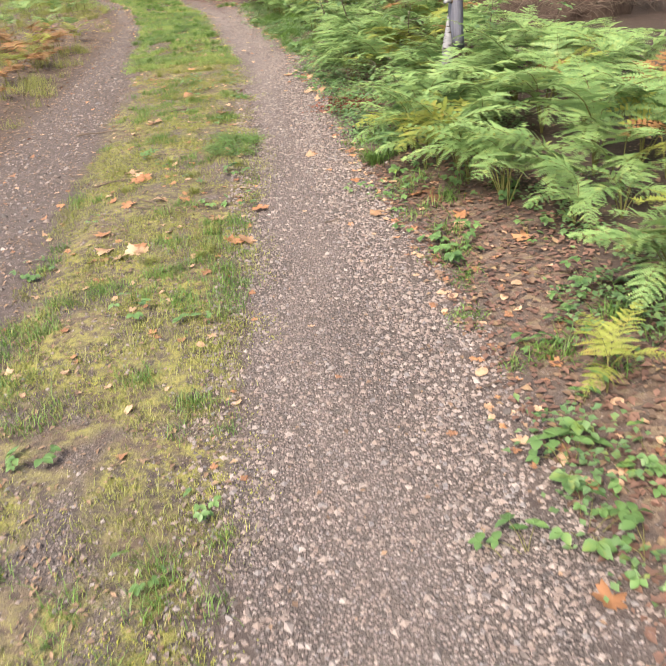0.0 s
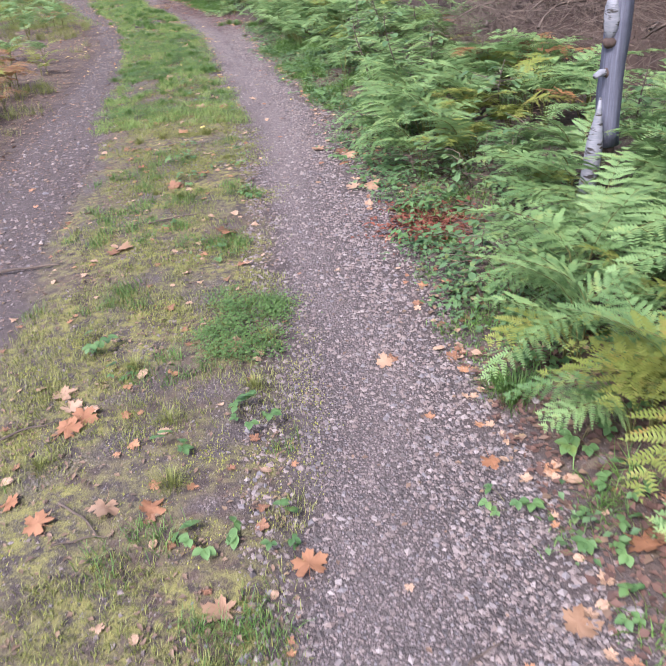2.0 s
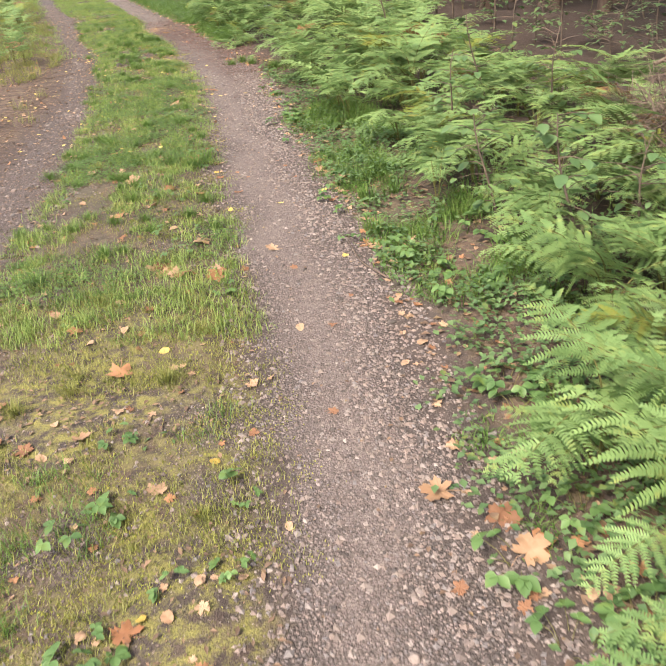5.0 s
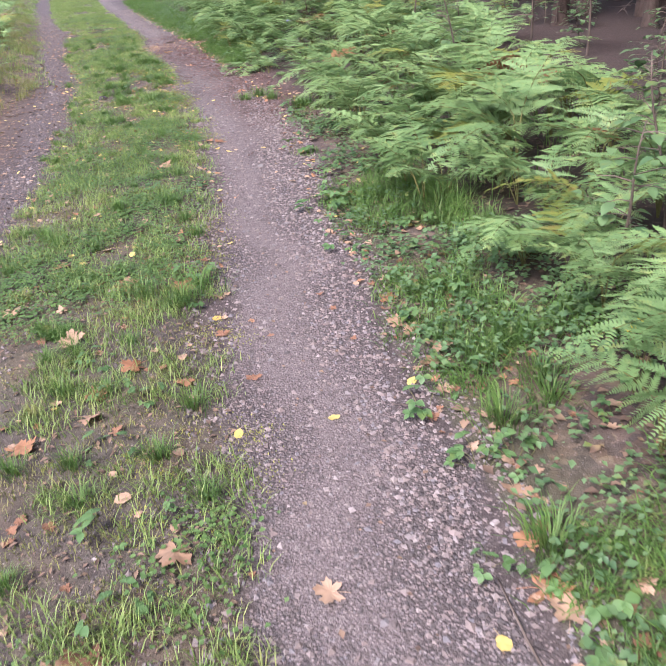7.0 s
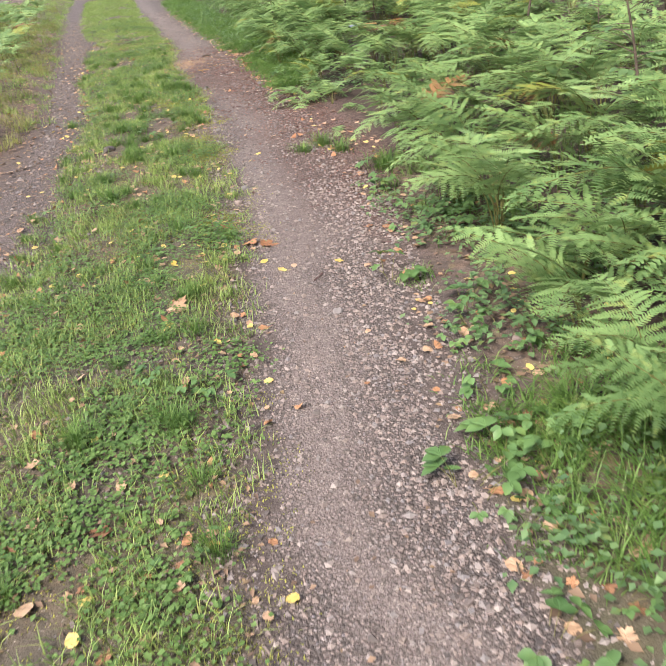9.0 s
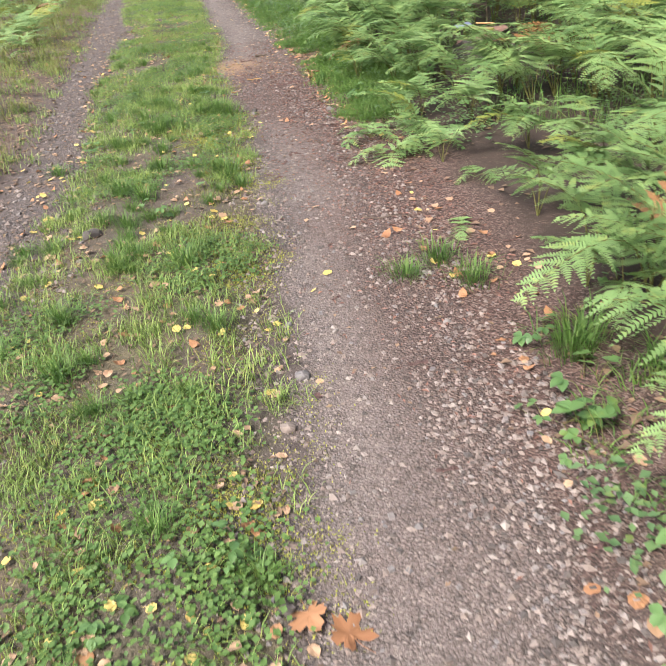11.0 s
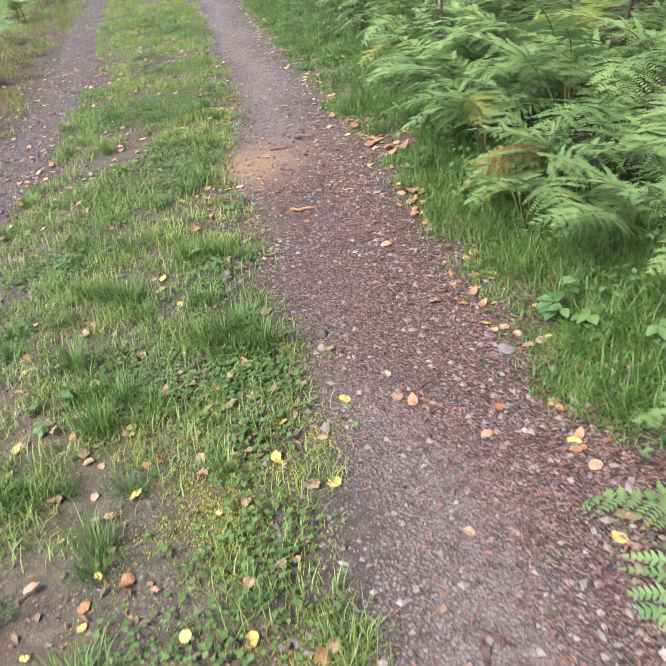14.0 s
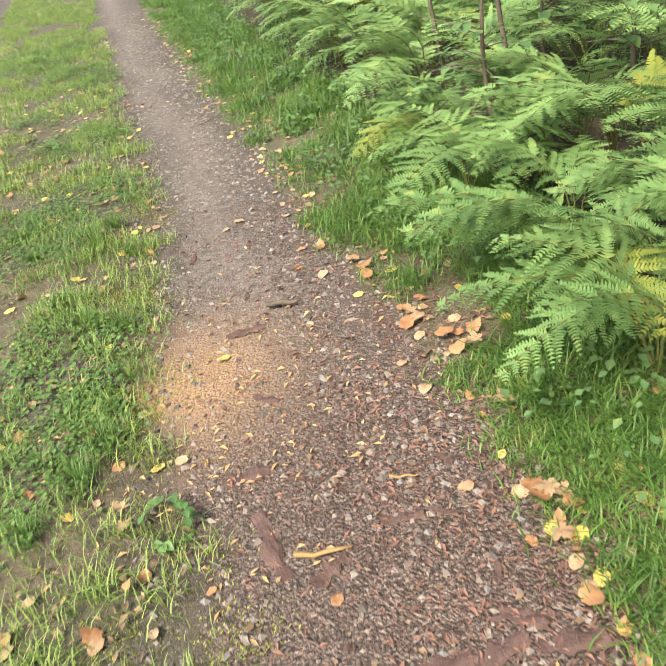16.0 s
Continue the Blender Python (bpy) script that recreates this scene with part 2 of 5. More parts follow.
M_POST_DARK = wood_material("dark_timber", (0.034, 0.0238, 0.0204), (0.0952, 0.068, 0.0578), (20, 20, 1.5), 2.0, 0.5)
M_BIRCH = wood_material("birch_bark", (0.116, 0.122, 0.143), (0.258, 0.265, 0.292), (3, 3, 16), 3.0, 0.4, 0.7, (0.034, 0.0306, 0.0272))
M_STUMP_BARK = wood_material("stump_bark", (0.0238, 0.0218, 0.0224), (0.116, 0.105, 0.109), (12, 12, 2.0), 3.0, 1.0, 0.9, (0.0816, 0.0884, 0.0408))
M_STUMP_CUT = wood_material("rotting_cut_wood", (0.0612, 0.034, 0.0272), (0.224, 0.143, 0.119), (5, 5, 5), 4.0, 0.8)
M_CHIP = wood_material("wood_chip", (0.224, 0.129, 0.0612), (0.394, 0.265, 0.136), (9, 9, 9), 3.0, 0.4)
M_BARKBIT = wood_material("loose_bark", (0.0476, 0.0286, 0.0286), (0.136, 0.085, 0.0802), (9, 9, 9), 3.0, 0.7)
M_MOSSY = wood_material("mossy_bark", (0.17, 0.15, 0.102), (0.286, 0.258, 0.068), (6, 6, 6), 3.0, 0.8, 0.9, (0.204, 0.204, 0.0272))
M_SLATE = wood_material("blue_grey_shard", (0.109, 0.129, 0.218), (0.177, 0.204, 0.306), (5, 5, 5), 3.0, 0.2, 0.5)
M_PETAL = leaf_material("yellow_petal", (0.476, 0.34, 0.0136), (0.578, 0.462, 0.0272), None, 0.2, 0.5)

# ---------------------------------------------------------------- plan
def curve(pairs):
    ys, xs = np.array(pairs).T
    return lambda y: np.interp(y, ys, xs)


# x of the edges of the footpath and of the second wheel track, along y
path_l = curve([(-5, 0.75), (1.8, 0.47), (3.8, 0.24), (6.1, -0.04), (7.8, -0.33), (9.8, -0.80), (11.2, -1.20), (12.6, -1.58), (14.0, -1.92),
                (15.6, -2.42), (16.8, -2.86), (17.7, -3.25), (18.9, -3.70), (20.1, -4.28), (21.0, -4.72), (22.5, -5.24), (24.0, -5.95), (26.0, -6.88), (29.8, -8.70), (45, -15.5)])
path_r = curve([(-5, 2.2), (1.8, 1.40), (3.7, 1.06), (5.1, 0.76), (6.0, 0.61), (7.5, 0.35), (8.9, 0.0), (9.8, -0.14), (10.9, -0.38), (11.8, -0.69), (12.6, -0.88), (13.2, -1.10),
                (14.1, -1.31), (15.4, -1.62), (16.2, -1.88), (17.3, -2.30), (18.4, -2.76), (19.4, -3.22), (20.4, -3.62), (21.4, -4.05), (22.1, -4.45), (23.4, -5.05), (24.9, -5.80), (28.9, -7.65), (45, -14.4)])
track_l = curve([(-5, 0.0), (3.8, -1.75), (9.1, -2.62), (12.0, -3.15), (14.9, -3.76), (16.0, -4.22), (18.2, -5.0), (20.7, -6.25), (22.6, -7.1), (24.5, -8.05), (29.1, -10.3), (32, -11.65), (45, -17.4)])
track_r = curve([(-5, 0.6), (3.8, -0.85), (8.9, -1.92), (11.6, -2.46), (14.7, -3.28), (16.0, -3.70), (18.1, -4.46), (20.6, -5.70), (22.3, -6.42), (24.0, -7.12), (28.6, -9.6), (31.3, -10.85), (45, -17.0)])
# how far from the footpath the ferns begin
fern_off = curve([(0, 0.90), (3, 0.90), (3.6, 0.82), (4.5, 0.62), (5.3, 0.48), (5.9, 0.50), (6.5, 0.78), (7.3, 0.82), (8.0, 0.52), (9.0, 0.46), (10.0, 0.80), (11.0, 0.92), (12.0, 0.82), (13.0, 0.66), (14.0, 0.55),
                  (15.0, 0.52), (16.0, 0.55), (17.0, 0.75), (18.0, 0.80), (18.6, 0.75), (19.5, 0.72), (20.5, 0.62), (21.5, 0.60), (22.5, 0.75), (24.0, 1.0), (30.0, 1.4)])



def lattice(seed):
    return np.random.default_rng(seed).random((257, 257))


LAT = [lattice(s) for s in range(4)]


def vnoise(x, y, size, k=0):
    """Smooth value noise, 0 to 1, with lumps of that size in metres."""
    x, y = np.asarray(x, float) / size + 500.3, np.asarray(y, float) / size + 500.7
    xi, yi = np.floor(x).astype(int), np.floor(y).astype(int)
    fx, fy = x - xi, y - yi
    fx, fy = fx * fx * (3 - 2 * fx), fy * fy * (3 - 2 * fy)
    g = LAT[k % 4]
    a, b, c, d = g[xi % 256, yi % 256], g[(xi + 1) % 256, yi % 256], g[xi % 256, (yi + 1) % 256], g[(xi + 1) % 256, (yi + 1) % 256]
    return (a * (1 - fx) + b * fx) * (1 - fy) + (c * (1 - fx) + d * fx) * fy


def step(a, b, v):
    t = np.clip((v - a) / (b - a), 0, 1)
    return t * t * (3 - 2 * t)


def height(x, y):
    """The lie of the land."""
    x, y = np.asarray(x, float), np.asarray(y, float)
    pl, pr, tl, tr = path_l(y), path_r(y), track_l(y), track_r(y)
    med = step(0.0, 0.25, x - tr) * step(0.0, 0.25, pl - x)
    z = 0.025 * med * (0.5 + vnoise(x, y, 0.35))
    z += 0.05 * step(0.1, 0.9, x - pr) + 0.07 * step(0.8, 4, x - pr) * vnoise(x, y, 1.3, 1)
    z += 0.05 * step(0.0, 0.8, tl - x) + 0.10 * step(0.5, 4, tl - x) * vnoise(x, y, 1.5, 2)
    z += 0.012 * (vnoise(x, y, 0.5, 3) - 0.5) + 0.006 * (vnoise(x, y, 0.13, 1) - 0.5)
    return z


def mesh_np(name, verts, faces, mat, smooth=False):
    me = bpy.data.meshes.new(name)
    me.from_pydata(np.asarray(verts).tolist(), [], np.asarray(faces).tolist() if not isinstance(faces, list) else faces)
    for m in mat if isinstance(mat, (list, tuple)) else [mat]:
        me.materials.append(m)
    if smooth:
        me.polygons.foreach_set("use_smooth", [True] * len(me.polygons))
    me.update()
    return me


def bm_mesh(name, bm, mat, smooth=True):
    me = bpy.data.meshes.new(name)
    bm.to_mesh(me)
    bm.free()
    me.materials.append(mat)
    if smooth:
        me.polygons.foreach_set("use_smooth", [True] * len(me.polygons))
    return me


def part(name, me, parent, label="", m=None):
    ob = new(name, me)
    ob.parent = parent
    if m is not None:
        ob.matrix_basis = m
    if label:
        ob["label"] = label
    return ob


def spread(a, b, n, dense_a, dense_b, step_size):
    """Grid lines: dense between dense_a and dense_b, then ever wider to a and b."""
    mid = np.arange(dense_a, dense_b + 1e-6, step_size)
    low = dense_a - (dense_a - a) * (np.linspace(0, 1, n)[1:] ** 3)
    high = dense_b + (b - dense_b) * (np.linspace(0, 1, n)[1:] ** 3)
    return np.concatenate([low[::-1], mid, high])


def build_ground():
    us, ys = spread(-220, 220, 26, -3.6, 3.6, 0.045), spread(-120, 260, 26, 0.6, 27.0, 0.05)
    U, Y = np.meshgrid(us, ys)
    X = U + 0.5 * (path_l(Y) + path_r(Y))
    Z = height(X, Y)
    nu, ny = len(us), len(ys)
    idx = np.arange(nu * ny).reshape(ny, nu)
    faces = np.stack([idx[:-1, :-1], idx[:-1, 1:], idx[1:, 1:], idx[1:, :-1]], -1).reshape(-1, 4)
    me = mesh_np("ground", np.stack([X, Y, Z], -1).reshape(-1, 3), faces, M_GROUND, True)
    x, y = X.ravel(), Y.ravel()
    wob = 0.16 * (vnoise(x, y, 0.28) - 0.5) + 0.10 * (vnoise(x, y, 0.09, 1) - 0.5)
    on_path = step(-0.05, 0.10, x - path_l(y) + wob) * step(-0.05, 0.12, path_r(y) - x + wob)
    on_track = step(-0.08, 0.12, x - track_l(y) + wob) * step(-0.05, 0.12, track_r(y) - x + wob)
    median = step(-0.02, 0.1, x - track_r(y) + wob) * step(-0.02, 0.1, path_l(y) - x + wob)
    right, left = x - path_r(y), track_l(y) - x
    bare = step(0.50, 0.78, 0.6 * vnoise(x, y, 0.33, 2) + 0.4 * vnoise(x, y, 0.12, 0)) * median * (1 - 0.3 * step(9, 12, y))
    verge = step(0.0, 0.05, right) * step(0.55, 0.0, right)
    gravel = np.clip(on_path * (1 - 0.35 * step(15.5, 18, y)) + on_track * (0.36 + 0.32 * step(8, 13, y)) + bare * 0.58 + 0.40 * step(0.5, 0.0, right) * step(0, 0.02, right) * step(9, 5, y), 0, 1)
    moss = np.clip(median * (0.55 + 0.7 * step(0.3, 0.7, vnoise(x, y, 0.3, 3))) - 0.75 * bare, 0, 1) * (1 - 0.95 * step(9.0, 11, y))
    turf = np.clip(median * step(9, 12, y) * (0.25 * vnoise(x, y, 0.3, 1)) + 0.3 * verge * (step(9.6, 10.6, y) * step(13.8, 12.6, y) + step(18.2, 19.2, y)), 0, 1)
    litter = np.clip(median * 0.45 * step(0.4, 0.7, vnoise(x, y, 0.25, 0)) + step(0.05, 0.4, right) * step(2.6, 1.2, right) * 0.9 + step(0.0, 0.3, left) * step(3.5, 1.0, left) * 0.8 + step(2.0, 5.0, np.abs(right)) * 0.35, 0, 1)
    needle = np.clip(step(14.2, 16.4, y) * step(22.5, 19.5, y) * (step(-0.62, -0.12, right + 0.25 * (vnoise(x, y, 0.5) - 0.5)) * step(1.9, 1.0, right)
                     + 0.95 * step(18.6, 19.6, y) * step(21.6, 20.6, y) * on_path), 0, 1)
    needle = np.clip(needle + 0.85 * step(2.2, 3.4, right), 0, 1)
    # humus beside the path, plus painted shade on the floor below ferns and trees
    humus_shade = np.clip(step(15.2, 16.2, y) * step(20.5, 19.0, y) * step(0.15, 0.7, right + 0.3 * (vnoise(x, y, 0.4, 1) - 0.5)) * step(3.2, 2.2, right) + 0.9 * step(0.40, 0.9, right) + 0.6 * step(-0.1, 0.4, left) * step(13, 9, y), 0, 1)
    saw = step(-0.12, 0.02, x - path_l(y) + wob) * np.exp(-(((x + 4.62) / 0.27) ** 2 + ((y - 21.05) / 0.32) ** 2) ** 1.1)
    across = (x - path_l(y)) / (path_r(y) - path_l(y)) + 0.5 * (vnoise(x, y, 0.5, 1) - 0.5)
    dust = on_path * np.exp(-((across - 0.40) / 0.26) ** 2) * (0.28 + 0.42 * step(6, 9, y)) * (1 - 0.8 * step(18.6, 19.8, y) * step(21.8, 21.0, y))
    for name, v in (("dust", dust), ("gravel", gravel), ("moss", moss), ("turf", turf), ("litter", litter), ("needle", needle), ("humus_shade", humus_shade), ("saw", saw)):
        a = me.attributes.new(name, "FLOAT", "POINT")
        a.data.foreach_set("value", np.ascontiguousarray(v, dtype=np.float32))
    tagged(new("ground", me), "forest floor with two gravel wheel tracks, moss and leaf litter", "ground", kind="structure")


build_ground()

# ---------------------------------------------------------------- gravel, grass, moss, litter
def scatter(n, ylo, yhi, ulo, uhi, base):
    y = rng.uniform(ylo, yhi, n)
    return base(y) + rng.uniform(ulo, uhi, n), y


OCTA = np.array([(1, 0, 0), (-1, 0, 0), (0, 1, 0), (0, -1, 0), (0, 0, 1), (0, 0, -1)], float)
OCTA_F = np.array([(0, 2, 4), (2, 1, 4), (1, 3, 4), (3, 0, 4), (2, 0, 5), (1, 2, 5), (3, 1, 5), (0, 3, 5)])
CUBE = np.array([(-1, -1, -0.8), (1, -0.9, -0.8), (0.9, 1, -0.8), (-1, 0.9, -0.8), (-0.7, -0.8, 0.8), (0.8, -0.6, 0.9), (0.6, 0.8, 0.7), (-0.8, 0.6, 1.0)]) * 0.62
CUBE_F = np.array([(4, 5, 6), (4, 6, 7), (0, 1, 5), (0, 5, 4), (1, 2, 6), (1, 6, 5), (2, 3, 7), (2, 7, 6), (3, 0, 4), (3, 4, 7)])


def stones(name, x, y, size, label, flat=0.72, mat=None):
    n = len(x)
    half = n // 2
    ang = rng.uniform(0, 2 * np.pi, n)
    c, s = np.cos(ang), np.sin(ang)
    z = height(x, y)
    vs, fs, at = [], [], 0
    for base, tri, sl in ((OCTA, OCTA_F, slice(0, half)), (CUBE, CUBE_F, slice(half, n))):
        m = len(x[sl])
        b = base[None] * rng.uniform(0.65, 1.35, (m, len(base), 1)) * size[sl][:, None, None]
        b[..., 0] *= rng.uniform(0.8, 1.5, (m, 1))
        b[..., 2] *= flat
        v = np.empty_like(b)
        v[..., 0] = b[..., 0] * c[sl][:, None] - b[..., 1] * s[sl][:, None] + x[sl][:, None]
        v[..., 1] = b[..., 0] * s[sl][:, None] + b[..., 1] * c[sl][:, None] + y[sl][:, None]
        v[..., 2] = b[..., 2] + (z[sl] + 0.12 * size[sl])[:, None]
        vs.append(v.reshape(-1, 3))
        fs.append((tri[None] + (np.arange(m) * len(base))[:, None, None] + at).reshape(-1, 3))
        at += m * len(base)
    ob = new(name, mesh_np(name, np.concatenate(vs), np.concatenate(fs), mat or M_STONE))
    return tagged(ob, label, "gravel", kind="stuff")


def build_gravel():
    x, y = scatter(104000, 1.3, 29.0, -0.15, 1.25, path_l)
    keep = (x < path_r(y) + 0.12) & (rng.random(len(x)) < 0.60 - 0.36 * step(6.5, 9.5, y) + 0.4 * step(0.2, 0.75, np.abs((x - path_l(y)) / (path_r(y) - path_l(y)) - 0.40) * 2)) & (rng.random(len(x)) < 1 - 0.25 * step(15, 19, y))
    x, y = x[keep], y[keep]
    stones("path_gravel", x, y, 0.0036 + 0.0098 * rng.random(len(x)) ** 2.4, "small pinkish grey crushed stones on the footpath")
    x, y = scatter(7500, 1.5, 16.0, -0.16, 0.30, lambda v: path_r(v) - 0.15)
    stones("coarse_gravel", x, y, rng.uniform(0.005, 0.0115, len(x)), "larger grey stones along the footpath's edge")
    x, y = scatter(11000, 3.0, 29.0, 0.0, 0.75, track_l)
    stones("track_gravel", x, y, 0.004 + 0.016 * rng.random(len(x)) ** 4, "sparse grey stones in the second wheel track")
    x, y = scatter(7000, 1.5, 14.0, -1.1, 0.0, path_l)
    k = vnoise(x, y, 0.55, 2) > 0.5
    stones("verge_gravel", x[k], y[k], 0.004 + 0.007 * rng.random(k.sum()) ** 2, "loose stones between the moss of the middle strip")


build_gravel()


def blades(name, x, y, length, width, lean, mat, label, category="grass", z0=0.0, bend=0.5):
    """Many grass blades in one mesh: each a bent, tapering strip."""
    n = len(x)
    z = height(x, y) + z0 - 0.004
    az = rng.uniform(0, 2 * np.pi, n)
    dx, dy = np.cos(az), np.sin(az)
    sx, sy = -dy * width / 2, dx * width / 2
    V = np.empty((n, 5, 3))
    out1, out2 = length * lean * 0.35, length * lean * (0.7 + bend)
    h1, h2 = length * 0.6 * np.clip(1.15 - 0.45 * lean, 0.4, 1), length * np.sqrt(np.clip(1 - (lean * 0.75) ** 2, 0.15, 1))
    V[:, 0] = np.stack([x - sx, y - sy, z], -1)
    V[:, 1] = np.stack([x + sx, y + sy, z], -1)
    V[:, 2] = np.stack([x + dx * out1 + sx * 0.8, y + dy * out1 + sy * 0.8, z + h1], -1)
    V[:, 3] = np.stack([x + dx * out1 - sx * 0.8, y + dy * out1 - sy * 0.8, z + h1], -1)
    V[:, 4] = np.stack([x + dx * out2, y + dy * out2, z + h2], -1)
    k = (np.arange(n) * 5)[:, None]
    F = [*(np.array([[0, 1, 2, 3]]) + k).tolist(), *(np.array([[3, 2, 4]]) + k).tolist()]
    ob = new(name, mesh_np(name, V.reshape(-1, 3), F, mat, True))
    return tagged(ob, label, category, kind="stuff")


def tuft_points(cx, cy, radius, count):
    k = rng.poisson(count, len(cx))
    x, y, r = np.repeat(cx, k), np.repeat(cy, k), np.repeat(np.broadcast_to(radius, len(cx)), k)
    return x + rng.normal(0, 1, len(x)) * r * 0.55, y + rng.normal(0, 1, len(x)) * r * 0.55


def build_grass():
    # middle strip: tufts, mown short by wheels and feet
    cx, cy = scatter(900, 1.2, 10.5, -1.25, 0.0, path_l)
    k = (vnoise(cx, cy, 0.26, 1) > 0.62) & (cx > track_r(cy))
    x, y = tuft_points(cx[k], cy[k], 0.06, 46)
    n = len(x)
    blades("strip_green_grass", x, y, rng.uniform(0.02, 0.065, n), rng.uniform(0.002, 0.0036, n), rng.uniform(0.3, 1.0, n), M_GRASS, "small green grass clumps on the mossy strip")
    cx, cy = scatter(2600, 1.2, 10.0, -1.25, 0.03, path_l)
    k = (vnoise(cx, cy, 0.30, 2) < 0.56) & (cx > track_r(cy) - 0.05)
    x, y = tuft_points(cx[k], cy[k], 0.07, 34)
    n = len(x)
    blades("strip_grass", x, y, rng.uniform(0.010, 0.034, n), rng.uniform(0.002, 0.0036, n), rng.uniform(0.2, 0.9, n), M_GRASS_Y, "short yellowish grass and moss on the middle strip")
    cx, cy = scatter(2600, 9.8, 24.0, -1.35, 0.02, path_l)
    k = (vnoise(cx, cy, 0.36, 0) > 0.42 + 0.10 * step(13.5, 16, cy)) & (cx > track_r(cy) - 0.05)
    x, y = tuft_points(cx[k], cy[k], 0.075, 30)
    n = len(x)
    blades("strip_dry_grass", x, y, rng.uniform(0.010, 0.032, n), rng.uniform(0.002, 0.0036, n), rng.uniform(0.2, 0.85, n), M_GRASS_Y, "short yellowing grass between leaves and moss")
    cx, cy = scatter(3700, 9.5, 35.0, -1.45, 0.02, path_l)
    k = (0.6 * vnoise(cx, cy, 0.30, 2) + 0.4 * vnoise(cx, cy, 0.9, 3) < 0.63) & (cx > track_r(cy) - 0.08)
    x, y = tuft_points(cx[k], cy[k], 0.07, 44)
    n = len(x)
    blades("strip_turf", x, y, rng.uniform(0.02, 0.075, n), rng.uniform(0.0024, 0.0046, n), rng.uniform(0.3, 1.1, n), M_TURF, "short green grass on the middle strip")
    # lush verge beside the footpath
    for lo, hi, n_t, long in ((9.8, 13.6, 190, 0.125), (18.9, 22.2, 360, 0.115), (22.0, 32.0, 480, 0.11), (13.4, 16.4, 40, 0.10), (2.5, 9.8, 130, 0.08)):
        cx, cy = scatter(int(n_t * 1.7), lo, hi, 0.04, 0.80, path_r)
        k = ((cx + 3.87) ** 2 + (cy - 21.24) ** 2 > 0.045) & (vnoise(cx, cy, 0.45, 1) > 0.42 - 0.26 * step(18.6, 19.6, cy)) & ((cy < 18) | (cx - path_r(cy) < 0.25 + 0.6 * step(18.6, 20.0, cy)))
        cx, cy = cx[k], cy[k]
        x, y = tuft_points(cx, cy, 0.075, 55)
        n = len(x)
        blades("verge_grass", x, y, rng.uniform(0.25, 1.25, n) * long * (0.4 + 0.6 * step(0.05, 0.4, x - path_r(y))) * (0.6 + 0.8 * vnoise(x, y, 0.25, 2)), rng.uniform(0.003, 0.0056, n), rng.uniform(0.45, 1.3, n), M_GRASS, "lush green grass on the verge under the ferns")
    cx, cy = scatter(1300, 7.0, 34.0, -2.6, -0.15, track_l)
    k = vnoise(cx, cy, 0.7, 1) > 0.40
    x, y = tuft_points(cx[k], cy[k], 0.09, 40)
    n = len(x)
    blades("bank_grass", x, y, rng.uniform(0.05, 0.16, n), rng.uniform(0.002, 0.004, n), rng.uniform(0.3, 1.0, n), M_GRASS_Y, "yellowing grass along the far wheel track")
    cx, cy = scatter(1700, 18.0, 38.0, -3.6, 0.02, track_l)
    x, y = tuft_points(cx, cy, 0.10, 30)
    n = len(x)
    blades("bank_turf", x, y, rng.uniform(0.03, 0.10, n), rng.uniform(0.003, 0.006, n), rng.uniform(0.3, 1.0, n), M_TURF, "short light green grass beyond the second wheel track")
    cx, cy = scatter(420, 9.0, 40.0, 0.8, 2.6, path_r)
    x, y = tuft_points(cx, cy, 0.16, 22)
    n = len(x)
    blades("understorey_grass", x, y, rng.uniform(0.08, 0.28, n), rng.uniform(0.003, 0.006, n), rng.uniform(0.3, 1.0, n), M_GRASS, "thin grass growing between the ferns")


build_grass()


MOSS_SPOTS = [(-3.50, 18.13), (-3.46, 17.98), (-3.92, 18.50), (-3.82, 18.42), (-3.89, 19.23), (-2.94, 16.70), (-2.90, 16.60), (-3.72, 18.80), (-3.30, 17.75), (-4.05, 18.75), (-2.45, 15.30), (-3.15, 17.1), (-5.02, 21.6), (-5.15, 22.0), (-4.85, 20.9)]


def build_moss():
    """Cushions of moss: many short tips."""
    cx, cy = scatter(2400, 1.2, 23.0, -1.1, 0.12, path_l)
    k = (vnoise(cx, cy, 0.42, 3) > np.where(cy < 9.5, 0.42, np.where(path_l(cy) - cx < 0.30, 0.50, 0.70))) & (cx > track_r(cy))
    x, y = tuft_points(cx[k], cy[k], 0.075, 75)
    px, py = np.array(MOSS_SPOTS).T
    px, py = np.repeat(px, 9) + rng.normal(0, 0.07, 9 * len(px)), np.repeat(py, 9) + rng.normal(0, 0.07, 9 * len(py))
    qx, qy = tuft_points(px, py, 0.075, 260)
    x, y = np.concatenate([x, qx]), np.concatenate([y, qy])
    n = len(x)
    blades("moss_cushions", x, y, rng.uniform(0.004, 0.012, n), rng.uniform(0.004, 0.007, n), rng.uniform(0.4, 1.2, n), M_MOSS, "yellow-green moss at the footpath's edge", "moss")


build_moss()


